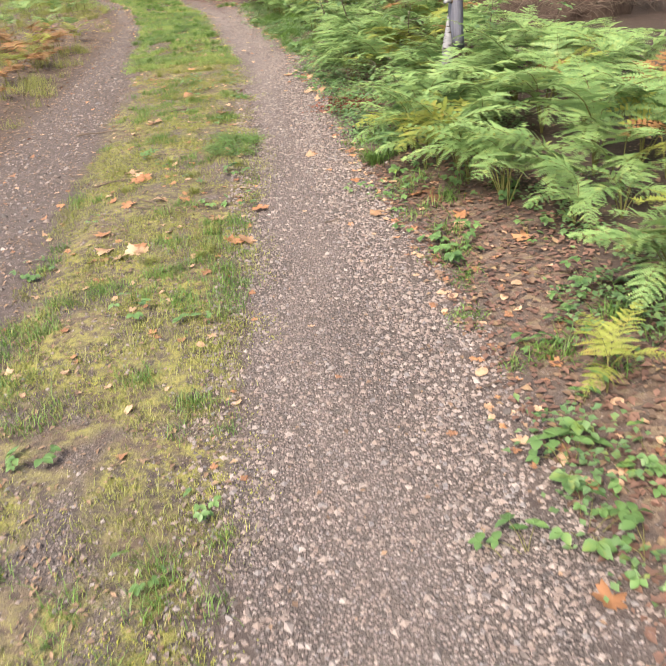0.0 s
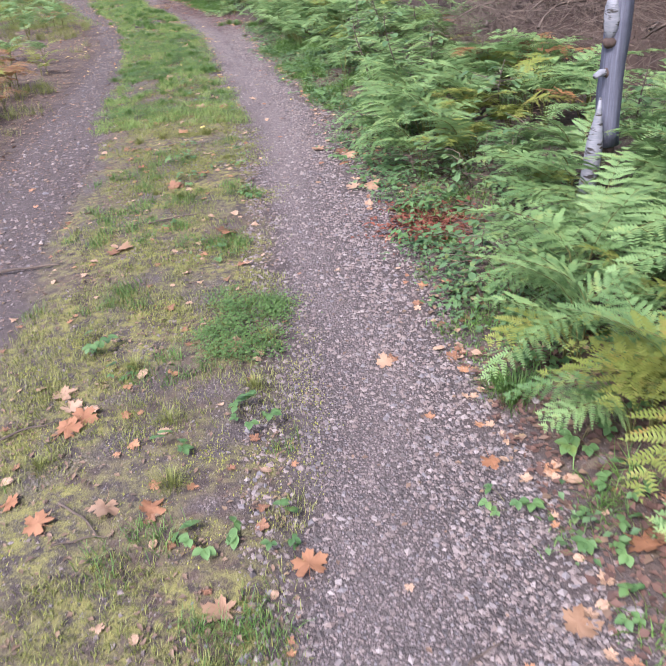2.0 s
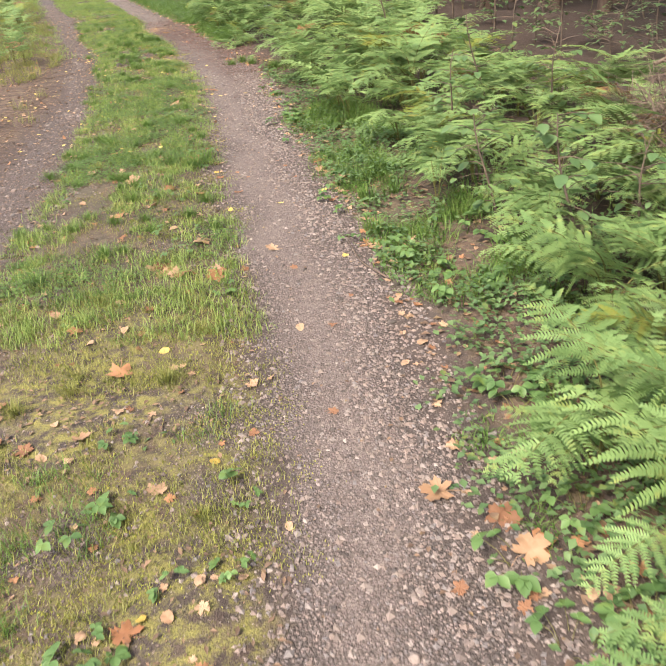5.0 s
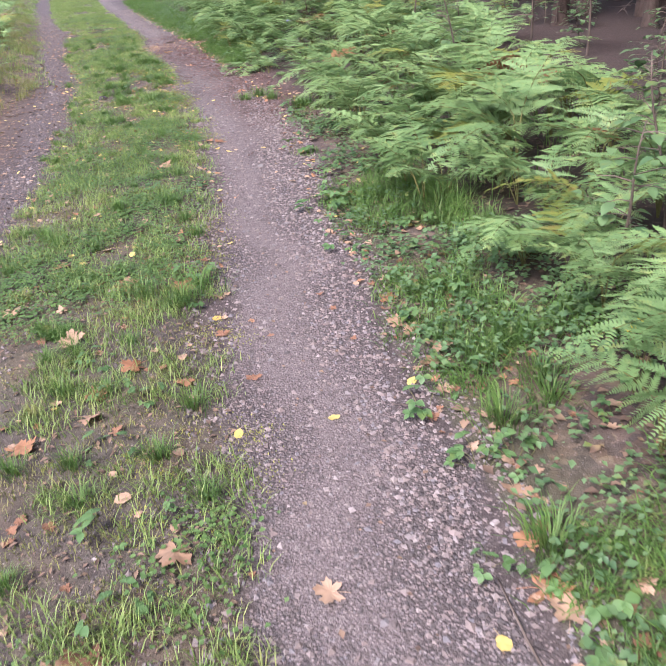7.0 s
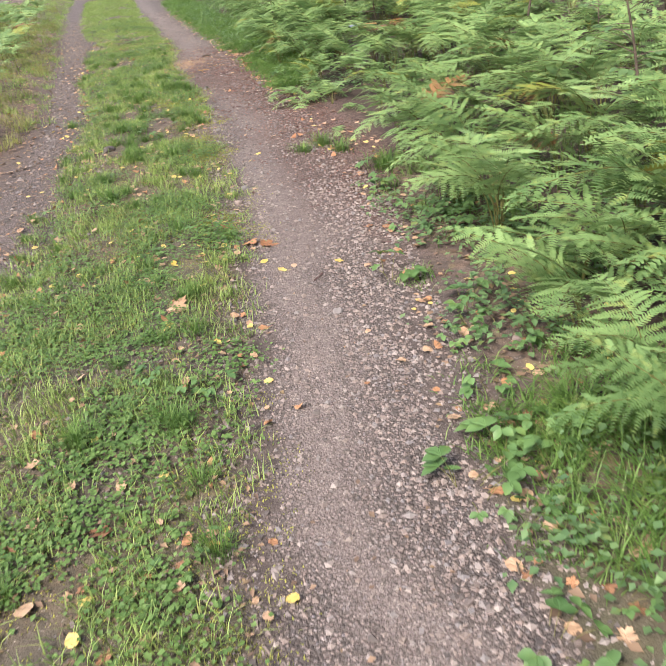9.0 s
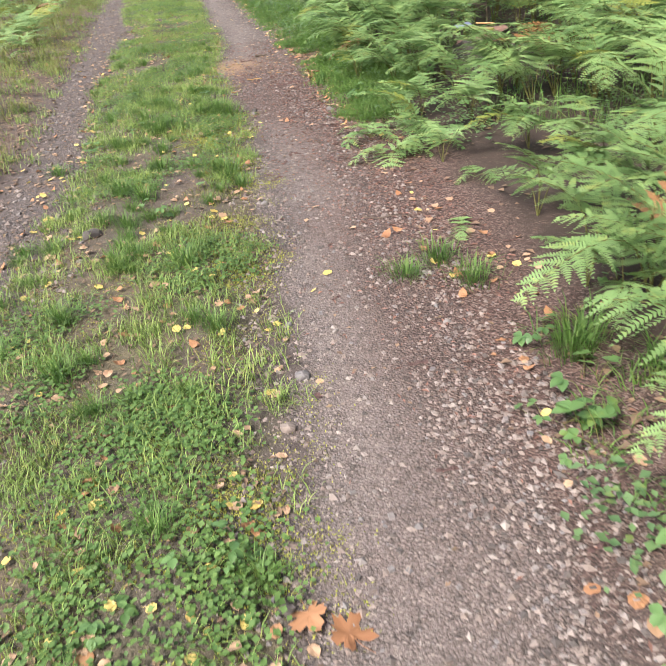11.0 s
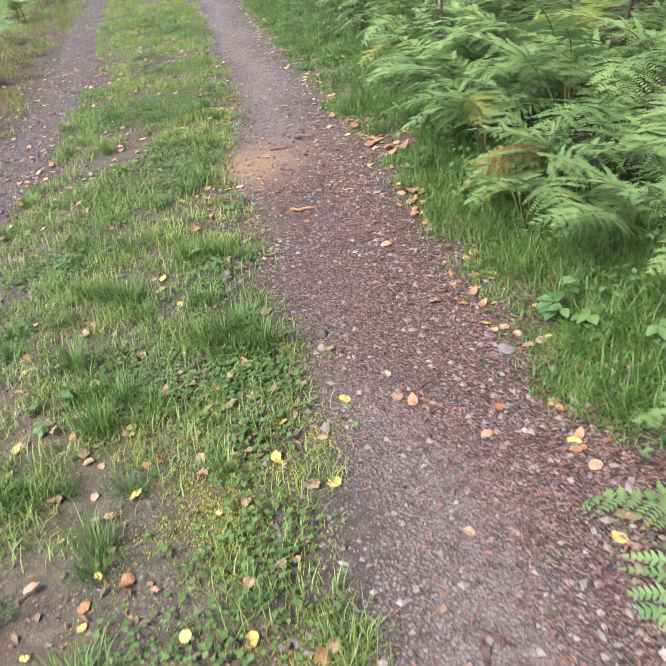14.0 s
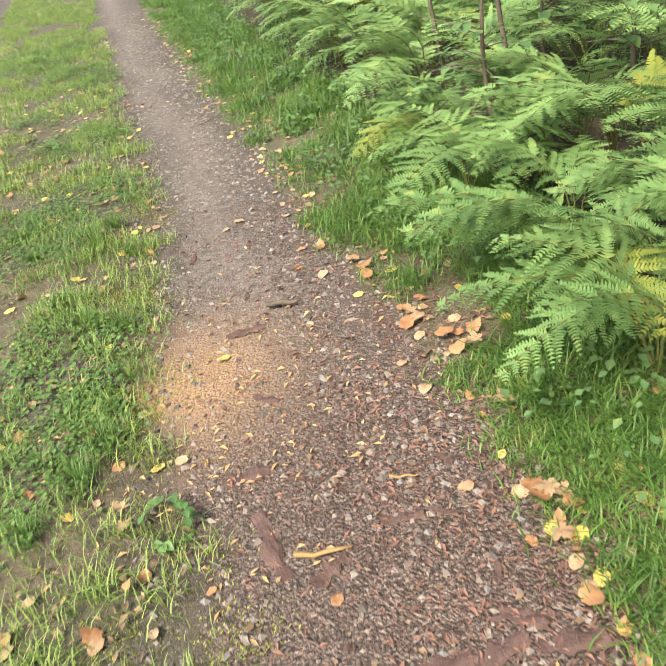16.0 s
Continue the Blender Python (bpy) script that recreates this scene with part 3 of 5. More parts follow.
def flat_leaves(name, x, y, size, mat, label, category, lift, tilt=0.5, aspect=0.7):
    """Loose small leaves, each a folded four-sided blade."""
    n = len(x)
    z = height(x, y) + lift
    az = rng.uniform(0, 2 * np.pi, n)
    dx, dy = np.cos(az), np.sin(az)
    w = size * aspect / 2
    up = rng.uniform(-tilt, tilt, n) * size
    fold = rng.uniform(0.05, 0.3, n) * size
    V = np.empty((n, 4, 3))
    V[:, 0] = np.stack([x, y, z], -1)
    V[:, 1] = np.stack([x + dx * size * 0.5 - dy * w, y + dy * size * 0.5 + dx * w, z + up * 0.5 + fold], -1)
    V[:, 2] = np.stack([x + dx * size, y + dy * size, z + up], -1)
    V[:, 3] = np.stack([x + dx * size * 0.5 + dy * w, y + dy * size * 0.5 - dx * w, z + up * 0.5 + fold * 0.6], -1)
    k = (np.arange(n) * 4)[:, None]
    F = np.concatenate([np.array([[0, 2, 1]]) + k, np.array([[0, 3, 2]]) + k])
    return tagged(new(name, mesh_np(name, V.reshape(-1, 3), F, mat, True)), label, category, kind="stuff")


def build_low_leaves():
    # clover carpet on the middle strip
    cx, cy = scatter(2300, 10.0, 27.0, -1.4, -0.05, path_l)
    w = np.where(cy < 13.8, 0.58, np.where((cy < 16.3) & (path_l(cy) - cx > 0.34), 0.25, np.where(cy < 19.3, 0.62, 0.50)))
    k = (vnoise(cx, cy, 0.5, 0) > w) & (cx > track_r(cy))
    x, y = tuft_points(cx[k], cy[k], 0.12, 52)
    n = len(x)
    flat_leaves("clover_carpet", x, y, rng.uniform(0.010, 0.021, n), M_CLOVER, "low carpet of small green clover leaves", "clover", rng.uniform(0.008, 0.035, n), 0.4, 0.9)
    cx, cy = scatter(60, 5.55, 6.15, -0.24, 0.10, lambda v: v * 0 - 0.10)
    x, y = tuft_points(cx, cy, 0.07, 55)
    n = len(x)
    flat_leaves("clover_patch", x, y, rng.uniform(0.007, 0.016, n), M_CLOVER, "dense clump of green clover beside the footpath", "clover", rng.uniform(0.008, 0.045, n), 0.4, 0.9)
    cx, cy = scatter(1500, 1.5, 15.5, 0.05, 1.3, path_r)
    k = vnoise(cx, cy, 0.4, 2) > np.where((cy < 4.5) | ((cx - 0.74) ** 2 + (cy - 6.95) ** 2 < 0.13), 0.66, 0.40)
    x, y = tuft_points(cx[k], cy[k], 0.11, 22)
    n = len(x)
    flat_leaves("verge_ground_cover", x, y, rng.uniform(0.014, 0.038, n), M_SHRUB, "low green leaves covering the ground under the ferns", "ground cover", rng.uniform(0.01, 0.10, n), 0.5, 0.75)
    cx, cy = scatter(700, 18.2, 29.0, 0.25, 2.4, path_r)
    x, y = tuft_points(cx, cy, 0.12, 20)
    n = len(x)
    flat_leaves("verge_ground_cover", x, y, rng.uniform(0.014, 0.038, n), M_SHRUB, "low green leaves covering the ground under the ferns", "ground cover", rng.uniform(0.01, 0.12, n), 0.5, 0.75)
    # brown leaf litter of the verge and banks
    x, y = scatter(15000, 1.0, 26.0, 0.02, 3.0, path_r)
    k = rng.random(len(x)) < 0.75 - 0.55 * step(15.5, 16.5, y)
    x, y, n = x[k], y[k], k.sum()
    flat_leaves("leaf_litter", x, y, rng.uniform(0.012, 0.05, n), M_LITTER, "brown and tan leaf litter beside the footpath", "leaf litter", rng.uniform(0.002, 0.012, n), 0.25)
    x, y = scatter(10000, 4.0, 30.0, -2.2, 0.05, track_l)
    n = len(x)
    flat_leaves("bank_leaf_litter", x, y, rng.uniform(0.012, 0.05, n), M_LITTER, "brown leaf litter on the far bank", "leaf litter", rng.uniform(0.002, 0.012, n), 0.25)
    x, y = scatter(4200, 1.2, 5.6, 0.05, 1.0, path_r)
    n = len(x)
    flat_leaves("reddish_leaf_litter", x, y, rng.uniform(0.012, 0.045, n), M_LITTER_RUST, "reddish brown dead leaves covering the verge", "leaf litter", rng.uniform(0.002, 0.014, n), 0.3, 0.65)
    x, y = 0.72 + 0.14 * rng.normal(size=1150), 6.95 + 0.15 * rng.normal(size=1150)
    flat_leaves("red_leaf_litter", x, y, rng.uniform(0.012, 0.055, 1150), M_LITTER_RED, "patch of reddish brown withered fern leaves", "leaf litter", rng.uniform(0.002, 0.035, 1150), 0.4, 0.4)
    x, y = scatter(11000, 4.0, 28.0, -0.45, 0.75, track_l)
    n = len(x)
    flat_leaves("track_litter", x, y, rng.uniform(0.008, 0.032, n), M_LITTER, "dry leaf scraps and bark in the second wheel track", "leaf litter", rng.uniform(0.001, 0.007, n), 0.25, 0.5)
    x, y = scatter(15000, 1.2, 24.0, -1.4, 0.0, path_l)
    k = vnoise(x, y, 0.3, 2) > 0.40
    x, y, n = x[k], y[k], k.sum()
    flat_leaves("strip_litter", x, y, rng.uniform(0.008, 0.032, n), M_LITTER, "dry scraps of leaves and stalks between moss and grass", "leaf litter", rng.uniform(0.003, 0.014, n), 0.3, 0.45)
    # small scraps everywhere on the strip
    x, y = scatter(2600, 1.2, 24.0, -1.4, 1.1, path_l)
    n = len(x)
    flat_leaves("leaf_scraps", x, y, rng.uniform(0.008, 0.026, n), M_LITTER, "small dry leaf scraps on the gravel and moss", "leaf litter", rng.uniform(0.002, 0.008, n), 0.3)
    x, y = scatter(15000, 15.0, 22.4, 0.10, 1.2, path_l)
    k = (rng.random(len(x)) < step(15, 19.0, y) * (0.35 + 0.65 * step(0.25, 0.6, x - path_l(y)))) & (x < path_r(y) + 0.3)
    x, y, n = x[k], y[k], k.sum()
    flat_leaves("bark_scraps", x, y, rng.uniform(0.008, 0.03, n), M_BARKBIT_S, "reddish bark crumbs and needles on the footpath", "bark litter", rng.uniform(0.002, 0.006, n), 0.2, 0.3)
    x, y = -4.45 + 0.30 * rng.normal(size=420), 20.85 + 0.42 * rng.normal(size=420)
    flat_leaves("wood_shavings", x, y, rng.uniform(0.008, 0.035, 420), M_CHIP_S, "pale wood shavings scattered on the footpath", "wood chips", rng.uniform(0.002, 0.008, 420), 0.25, 0.3)


M_BARKBIT_S = leaf_material("bark_crumb", (0.0578, 0.0286, 0.0245), (0.231, 0.122, 0.0986), None, 0.02, 0.85, True)
M_CHIP_S = leaf_material("shaving", (0.245, 0.143, 0.068), (0.435, 0.306, 0.17), None, 0.05, 0.8, True)
build_low_leaves()

# ---------------------------------------------------------------- ferns
def sweep(points, radii, sides=5):
    """A tapering tube along points; closed at the tip."""
    pts = [Vector(p) for p in points]
    vs, fs = [], []
    for i, p in enumerate(pts):
        d = (pts[min(i + 1, len(pts) - 1)] - pts[max(i - 1, 0)]).normalized()
        a = d.orthogonal().normalized()
        b = d.cross(a)
        for k in range(sides):
            t = 2 * math.pi * k / sides
            vs.append(p + (a * math.cos(t) + b * math.sin(t)) * radii[i])
    for i in range(len(pts) - 1):
        for k in range(sides):
            fs.append((i * sides + k, i * sides + (k + 1) % sides, (i + 1) * sides + (k + 1) % sides, (i + 1) * sides + k))
    vs.append(pts[-1])
    n = len(vs) - 1
    fs += [(n - sides + k, n - sides + (k + 1) % sides, n) for k in range(sides)]
    return [tuple(v) for v in vs], fs


def frond_mesh(seed, mat, pairs=12, most=19, bare=0.38, arch=1.25, broad=0.27):
    """A bracken frond of length 1: an upright stalk, then a triangular blade that bends over,
    with side branches that taper and leaflets along each."""
    r = random.Random(seed)
    segs, p, line, tang = 30, Vector((0, 0, 0)), [], []
    twist, lean = r.uniform(-0.3, 0.3), r.uniform(0.05, 0.25)
    for i in range(segs + 1):
        s = i / segs
        b = max(0.0, (s - bare * 0.75) / (1 - bare * 0.75))
        th = lean + 0.25 * s + arch * min(1.0, b * 2.4) ** 0.8 * 0.78 + arch * 0.35 * b * b
        d = Vector((math.sin(th), twist * s * 0.6, math.cos(th))).normalized()
        line.append(p.copy()), tang.append(d)
        p = p + d / segs
    vs, fs = sweep(line[::3], [0.0062 * (1 - 0.85 * i / 10) for i in range(len(line[::3]))], 4)
    slots = [0] * len(fs)
    space = (1 - bare) / pairs
    for i in range(pairs):
        t = (i + 0.2) / pairs
        s = bare + (1 - bare) * t
        k = min(int(s * segs), segs - 1)
        o, T = line[k].lerp(line[k + 1], s * segs - k), tang[k]
        side0 = T.cross(Vector((0, 0, 1))).normalized() if abs(T.z) < 0.97 else Vector((0, 1, 0))
        for sgn in (1, -1):
            L = broad * (1 - t) ** 0.85 * (0.80 + 0.20 * min(1, t * 5)) * r.uniform(0.82, 1.10) + 0.015
            a = radians(16 + 30 * t + r.uniform(-8, 8))
            d = (side0 * sgn * math.cos(a) + T * math.sin(a)).normalized()
            d = (d + Vector((0, 0, r.uniform(-0.08, 0.24)))).normalized()
            N = d.cross(T) * -sgn
            N = N.normalized() if N.length > 1e-6 else Vector((0, 0, 1))
            roll = r.uniform(-0.35, 0.35)
            e = (d.cross(N)).normalized()
            N, e = (N * math.cos(roll) + e * math.sin(roll)), (e * math.cos(roll) - N * math.sin(roll))
            drop = r.uniform(0.12, 0.42) * L
            m = max(3, int(most * L / broad + 0.5))
            gap = L / (m + 0.5)
            for j in range(m + 1):
                q = (j + 0.25) / (m + 0.5)
                b = o + d * L * q + Vector((0, 0, -drop)) * q * q
                if j == m:
                    quads = [(b + d * gap * 1.3, b + e * gap * 0.35, b - d * gap * 0.2, b - e * gap * 0.35)]
                else:
                    ln = space * (0.62 * (1 - q) ** 0.6 * (L / broad) ** 0.35 + 0.10) * r.uniform(0.8, 1.12)
                    w, quads = gap * 0.47, []
                    for h in (1, -1):
                        f = (e * h + d * 0.5 + N * r.uniform(-0.25, 0.15)).normalized()
                        quads.append((b - d * w, b + d * w * 0.95, b + f * ln + d * w * 0.35, b + f * ln * 0.86 - d * w * 0.55))
                for quad in quads:
                    n = len(vs)
                    vs.extend(tuple(v) for v in quad)
                    fs.append((n, n + 1, n + 2, n + 3))
                    slots.append(1)
    me = mesh_np("frond", vs, [tuple(f) for f in fs], [M_STALK, mat])
    me.polygons.foreach_set("material_index", slots)
    return me


FRONDS = [frond_mesh(k, M_FERN, arch=a, bare=b, broad=w) for k, (a, b, w) in enumerate(((1.2, 0.38, 0.27), (1.35, 0.34, 0.30), (1.5, 0.42, 0.26), (1.0, 0.36, 0.25), (1.3, 0.44, 0.29), (0.8, 0.38, 0.24), (1.45, 0.32, 0.28)))]
FRONDS_Y = [frond_mesh(20 + k, M_FERN_Y, arch=a) for k, a in enumerate((1.1, 1.4))]
FRONDS_R = [frond_mesh(30 + k, M_FERN_R, arch=a) for k, a in enumerate((1.5, 1.8))]
FRONDS_FAR = [frond_mesh(40 + k, M_FERN_F, 12, 12, arch=a) for k, a in enumerate((1.1, 1.3, 1.45))]
FRONDS_Y_FAR, FRONDS_R_FAR = frond_mesh(60, M_FERN_YF, 10, 7), frond_mesh(61, M_FERN_RF, 10, 7)
FRONDS_LOW = [frond_mesh(50 + k, M_FERN, 10, 9, 0.15, 1.45, 0.30) for k in range(3)]

FERN_LABELS = {"g": "green bracken fern with arching fronds", "y": "yellowing bracken fern with arching fronds", "r": "withered rusty brown bracken fern", "f": "green bracken fern deeper in the undergrowth", "l": "low spreading green fern on the litter"}


def fern(x, y, size, count, look_="g", face=None, wide=1.0):
    """One plant: fronds that rise from one root, each a part."""
    base = tagged(new("bracken_fern"), FERN_LABELS[look_], "fern", "bracken along the path")
    base.matrix_basis = pose(x, y, float(height(x, y)) - 0.01)
    start = random.uniform(0, 360)
    for i in range(count):
        pool = {"g": FRONDS, "y": FRONDS_Y, "r": FRONDS_R, "f": FRONDS_FAR, "l": FRONDS_LOW}[look_]
        if look_ in "gf" and random.random() < 0.045:
            pool = FRONDS_Y
        if look_ in "gf" and random.random() < 0.008:
            pool = FRONDS_R
        az = start + 360 * i / count + random.uniform(-35, 35)
        if face is not None and random.random() < 0.65:
            az = face + random.uniform(-60, 60)
        s = size * random.uniform(0.75, 1.15)
        m = pose(0, 0, 0, random.uniform(-8, 8), random.uniform(22, 42) if look_ == "l" else random.uniform(-12, 10) * wide, az) @ Matrix.Diagonal((s, s * random.uniform(0.9, 1.15), s, 1))
        part("frond", random.choice(pool), base, "", m)


FAR = []


def far_fern(x, y, size, count):
    """Fronds deeper in the undergrowth, kept to be joined."""
    az0, z = random.uniform(0, 360), float(height(x, y)) - 0.01
    for i in range(count):
        s = size * random.uniform(0.75, 1.15)
        pick = random.random()
        me = FRONDS_Y_FAR if pick < 0.05 else FRONDS_R_FAR if pick < 0.08 else random.choice(FRONDS_FAR)
        FAR.append((me, pose(x, y, z, random.uniform(-8, 8), random.uniform(-12, 10), az0 + 360 * i / count + random.uniform(-35, 35)) @ Matrix.Diagonal((s, s, s, 1))))


def join_meshes(name, items, label, category):
    """One object of kind stuff out of many placed meshes."""
    cache, V, quads, tris, mq, mt, mats, at = {}, [], [], [], [], [], [], 0
    for me, m in items:
        if me.name not in cache:
            co = np.empty(len(me.vertices) * 3)
            me.vertices.foreach_get("co", co)
            ids = []
            for mat in me.materials:
                if mat not in mats:
                    mats.append(mat)
                ids.append(mats.index(mat))
            q = [(tuple(p.vertices), ids[p.material_index]) for p in me.polygons if len(p.vertices) == 4]
            t = [(tuple(p.vertices), ids[p.material_index]) for p in me.polygons if len(p.vertices) == 3]
            cache[me.name] = (co.reshape(-1, 3), np.array([f for f, _ in q]).reshape(-1, 4), [k for _, k in q], np.array([f for f, _ in t]).reshape(-1, 3), [k for _, k in t])
        co, q, qk, t, tk = cache[me.name]
        M = np.array(m)
        V.append(co @ M[:3, :3].T + M[:3, 3])
        quads += (q.astype(int) + at).tolist()
        tris += (t.astype(int) + at).tolist()
        mq += qk
        mt += tk
        at += len(co)
    me = mesh_np(name, np.concatenate(V), quads + tris, mats)
    me.polygons.foreach_set("material_index", mq + mt)
    return tagged(new(name, me), label, category, kind="stuff")


STUMP = (-2.16, 20.50)
POST = (1.62, 6.86)


def clear(x, y):
    near = lambda p, r: (x - p[0]) ** 2 + (y - p[1]) ** 2 < r * r
    brush = ((x - 2.85) / 1.5) ** 2 + ((y - 11.0) / 1.25) ** 2 < 1
    return not (near(STUMP, 0.62) or near((-1.98, 19.75), 0.38) or near(POST, 0.22) or brush)


def build_ferns():
    random.seed(11)
    y = 1.0
    while y < 31:
        u = float(fern_off(y)) + 0.05
        lim = u + (1.7 if y < 18 else 2.5)
        while u < lim:
            x, yy = float(path_r(y)) + u + random.uniform(-0.12, 0.12), y + random.uniform(-0.16, 0.16)
            first = u < float(fern_off(y)) + 0.6
            dens = 0.96 if vnoise(x, yy, 1.1, 1) > 0.25 else 0.75
            if 15.8 < y < 18.6:
                dens *= 0.75
            if y > 20.5:
                dens = 0.96
            if clear(x, yy) and random.random() < dens:
                kind = "g" if u < float(fern_off(y)) + (0.85 if y < 19 else 1.05 if y < 23 else 0.35) else "f"
                p = vnoise(x, yy, 0.9, 3)
                if kind == "g" and p > 0.84 and (y < 9 or y > 21):
                    kind = "y"
                if kind == "f":
                    far_fern(x, yy, random.uniform(0.62, 0.88), random.choice((4, 5, 5)))
                    u += random.uniform(0.30, 0.42)
                    continue
                if 8.0 < yy < 10.2 and x > 1.4:
                    fern(x, yy, random.uniform(0.45, 0.6), 3, kind)
                    u += 0.2
                    continue
                fern(x, yy, random.uniform(0.50, 0.74) if first else random.uniform(0.66, 0.92), random.choice((5, 6, 6, 7)), kind, 205 if first else 215)
            u += random.uniform(0.28, 0.40)
        y += 0.37
    # deeper under the trees, thinner
    for _ in range(26):
        y = random.uniform(2, 32)
        x = float(path_r(y)) + random.uniform(4.2, 7.5)
        if clear(x, y):
            far_fern(x, y, random.uniform(0.45, 0.65), 3)
    # far bank, past the second track
    for _ in range(160):
        y = random.uniform(8.5, 34)
        x = float(track_l(y)) - 0.55 - random.random() ** 1.4 * 2.6
        if y < 13:
            fern(x, y, random.uniform(0.4, 0.7), 3, random.choice("yrrr"))
        else:
            if y > 17 or random.random() < 0.4:
                far_fern(x, y, random.uniform(0.5, 0.75), 3)
    for _ in range(50):
        y = random.uniform(7.5, 14.5)
        x = float(track_l(y)) - 0.5 - random.random() * 1.9
        fern(x, y, random.uniform(0.32, 0.5), 4, random.choice("yrrrr"))
    # single plants that stand out beside the path
    for x, y, s, n, k in ((1.67, 2.45, 0.42, 4, "y"), (-2.40, 18.50, 0.36, 4, "l"), (-2.30, 18.30, 0.36, 4, "l"), (-2.55, 18.78, 0.32, 3, "l"),
                          (-2.02, 17.72, 0.24, 3, "l"), (-2.05, 17.13, 0.26, 2, "l"), (-1.55, 16.55, 0.62, 4, "g"),
                          (-3.75, 22.05, 0.62, 4, "g"), (-3.22, 21.22, 0.66, 5, "g"), (-3.40, 21.62, 0.60, 4, "g"), (-2.75, 20.55, 0.85, 5, "g"), (-2.95, 20.95, 0.8, 4, "g"),
                          (-2.60, 20.05, 0.55, 4, "g"), (-2.10, 19.85, 0.42, 3, "g"), (0.13, 11.9, 0.55, 4, "g"), (0.10, 11.04, 0.60, 4, "g"), (-0.42, 13.25, 0.55, 4, "g"), (0.95, 7.75, 0.6, 3, "y"), (1.75, 5.6, 0.72, 5, "g"), (1.52, 5.15, 0.66, 4, "g"), (1.1, 8.6, 0.7, 5, "g"), (1.32, 5.85, 0.62, 4, "g"), (1.12, 5.45, 0.6, 4, "g"), (1.62, 6.02, 0.66, 4, "g"), (1.30, 5.0, 0.7, 5, "g"), (1.45, 4.6, 0.7, 5, "g"), (1.62, 4.2, 0.66, 4, "g"), (0.62, 8.3, 0.66, 5, "g"), (0.50, 8.75, 0.7, 5, "g"), (0.85, 8.05, 0.7, 5, "g"), (0.72, 7.75, 0.5, 4, "g"), (-2.52, 20.35, 0.62, 4, "g"), (-2.78, 20.2, 0.7, 4, "g"),
                          (1.38, 6.12, 0.72, 6, "g"), (1.60, 6.35, 0.66, 6, "g"), (1.25, 5.78, 0.66, 6, "g"), (-1.72, 17.2, 0.5, 4, "g"), (-1.45, 16.35, 0.55, 5, "g"), (-1.18, 15.35, 0.46, 5, "g"),
                          (-2.40, 18.40, 0.50, 5, "g"), (-2.22, 18.0, 0.42, 4, "g"), (-2.58, 18.8, 0.5, 5, "g"), (-2.55, 18.15, 0.36, 5, "l"), (-2.72, 18.55, 0.38, 5, "l"), (-2.45, 18.9, 0.45, 5, "g"), (-3.42, 21.25, 0.62, 5, "g"), (-3.12, 20.1, 0.6, 5, "g")):
        fern(x, y, s, n, k)
    join_meshes("fern_undergrowth", FAR, "dense green bracken deeper under the trees", "ferns")


build_ferns()

# ---------------------------------------------------------------- herbs and shrubs
def leaf_blade(vs, fs, base, out, up, size, fold=0.15, wide=0.55):
    """One ovate leaf with a folded middle."""
    side = out.cross(up).normalized()
    n0 = len(vs)
    prof = ((0.0, 0.02), (0.28, 0.85), (0.55, 1.0), (0.82, 0.55), (1.0, 0.0))
    for q, w in prof:
        c = base + out * size * q - up * size * 0.22 * q * q
        h = up * size * fold * w
        vs += [tuple(c + side * size * wide * 0.5 * w + h), tuple(c), tuple(c - side * size * wide * 0.5 * w + h)]
    for i in range(4):
        a = n0 + i * 3
        fs += [(a, a + 1, a + 4, a + 3), (a + 1, a + 2, a + 5, a + 4)]


def sprig_mesh(seed, tall, size):
    """A stalk with three leaflets."""
    r = random.Random(seed)
    vs, fs = sweep([(0, 0, 0), (0.018, 0, tall * 0.6), (0.05, 0, tall)], [0.0016, 0.0013, 0.001], 3)
    slots = [0] * len(fs)
    b = Vector((0.05, 0, tall))
    for j in range(3):
        a = (j - 1) * 1.25 + r.uniform(-0.25, 0.25)
        leaf_blade(vs, fs, b, Vector((math.cos(a), math.sin(a), r.uniform(-0.15, 0.25))).normalized(), Vector((0, 0, 1)), size * r.uniform(0.75, 1.15), 0.12, 0.72)
    slots += [1] * (len(fs) - len(slots))
    me = mesh_np("sprig", vs, [tuple(f) for f in fs], [M_STALK, M_HERB], True)
    me.polygons.foreach_set("material_index", slots)
    return me


SPRIGS = [sprig_mesh(s, t, z) for s, t, z in ((1, 0.05, 0.036), (2, 0.075, 0.042), (3, 0.03, 0.032), (4, 0.10, 0.045), (5, 0.06, 0.05))]
HERB_STRIP = [(-1.55, 11.06), (-1.29, 10.85), (-1.31, 10.45), (-1.52, 11.35), (-1.42, 10.70), (-0.90, 8.02), (-0.98, 8.55), (-0.72, 8.22), (-0.88, 7.93), (-1.88, 11.59), (0.10, 4.59),
              (-0.10, 4.55), (-0.20, 3.20), (0.12, 3.05), (-0.23, 2.18), (0.38, 1.98), (0.26, 1.67), (-2.48, 15.11), (-1.86, 12.89), (-1.70, 12.54), (-1.80, 13.00), (-3.45, 17.62)]
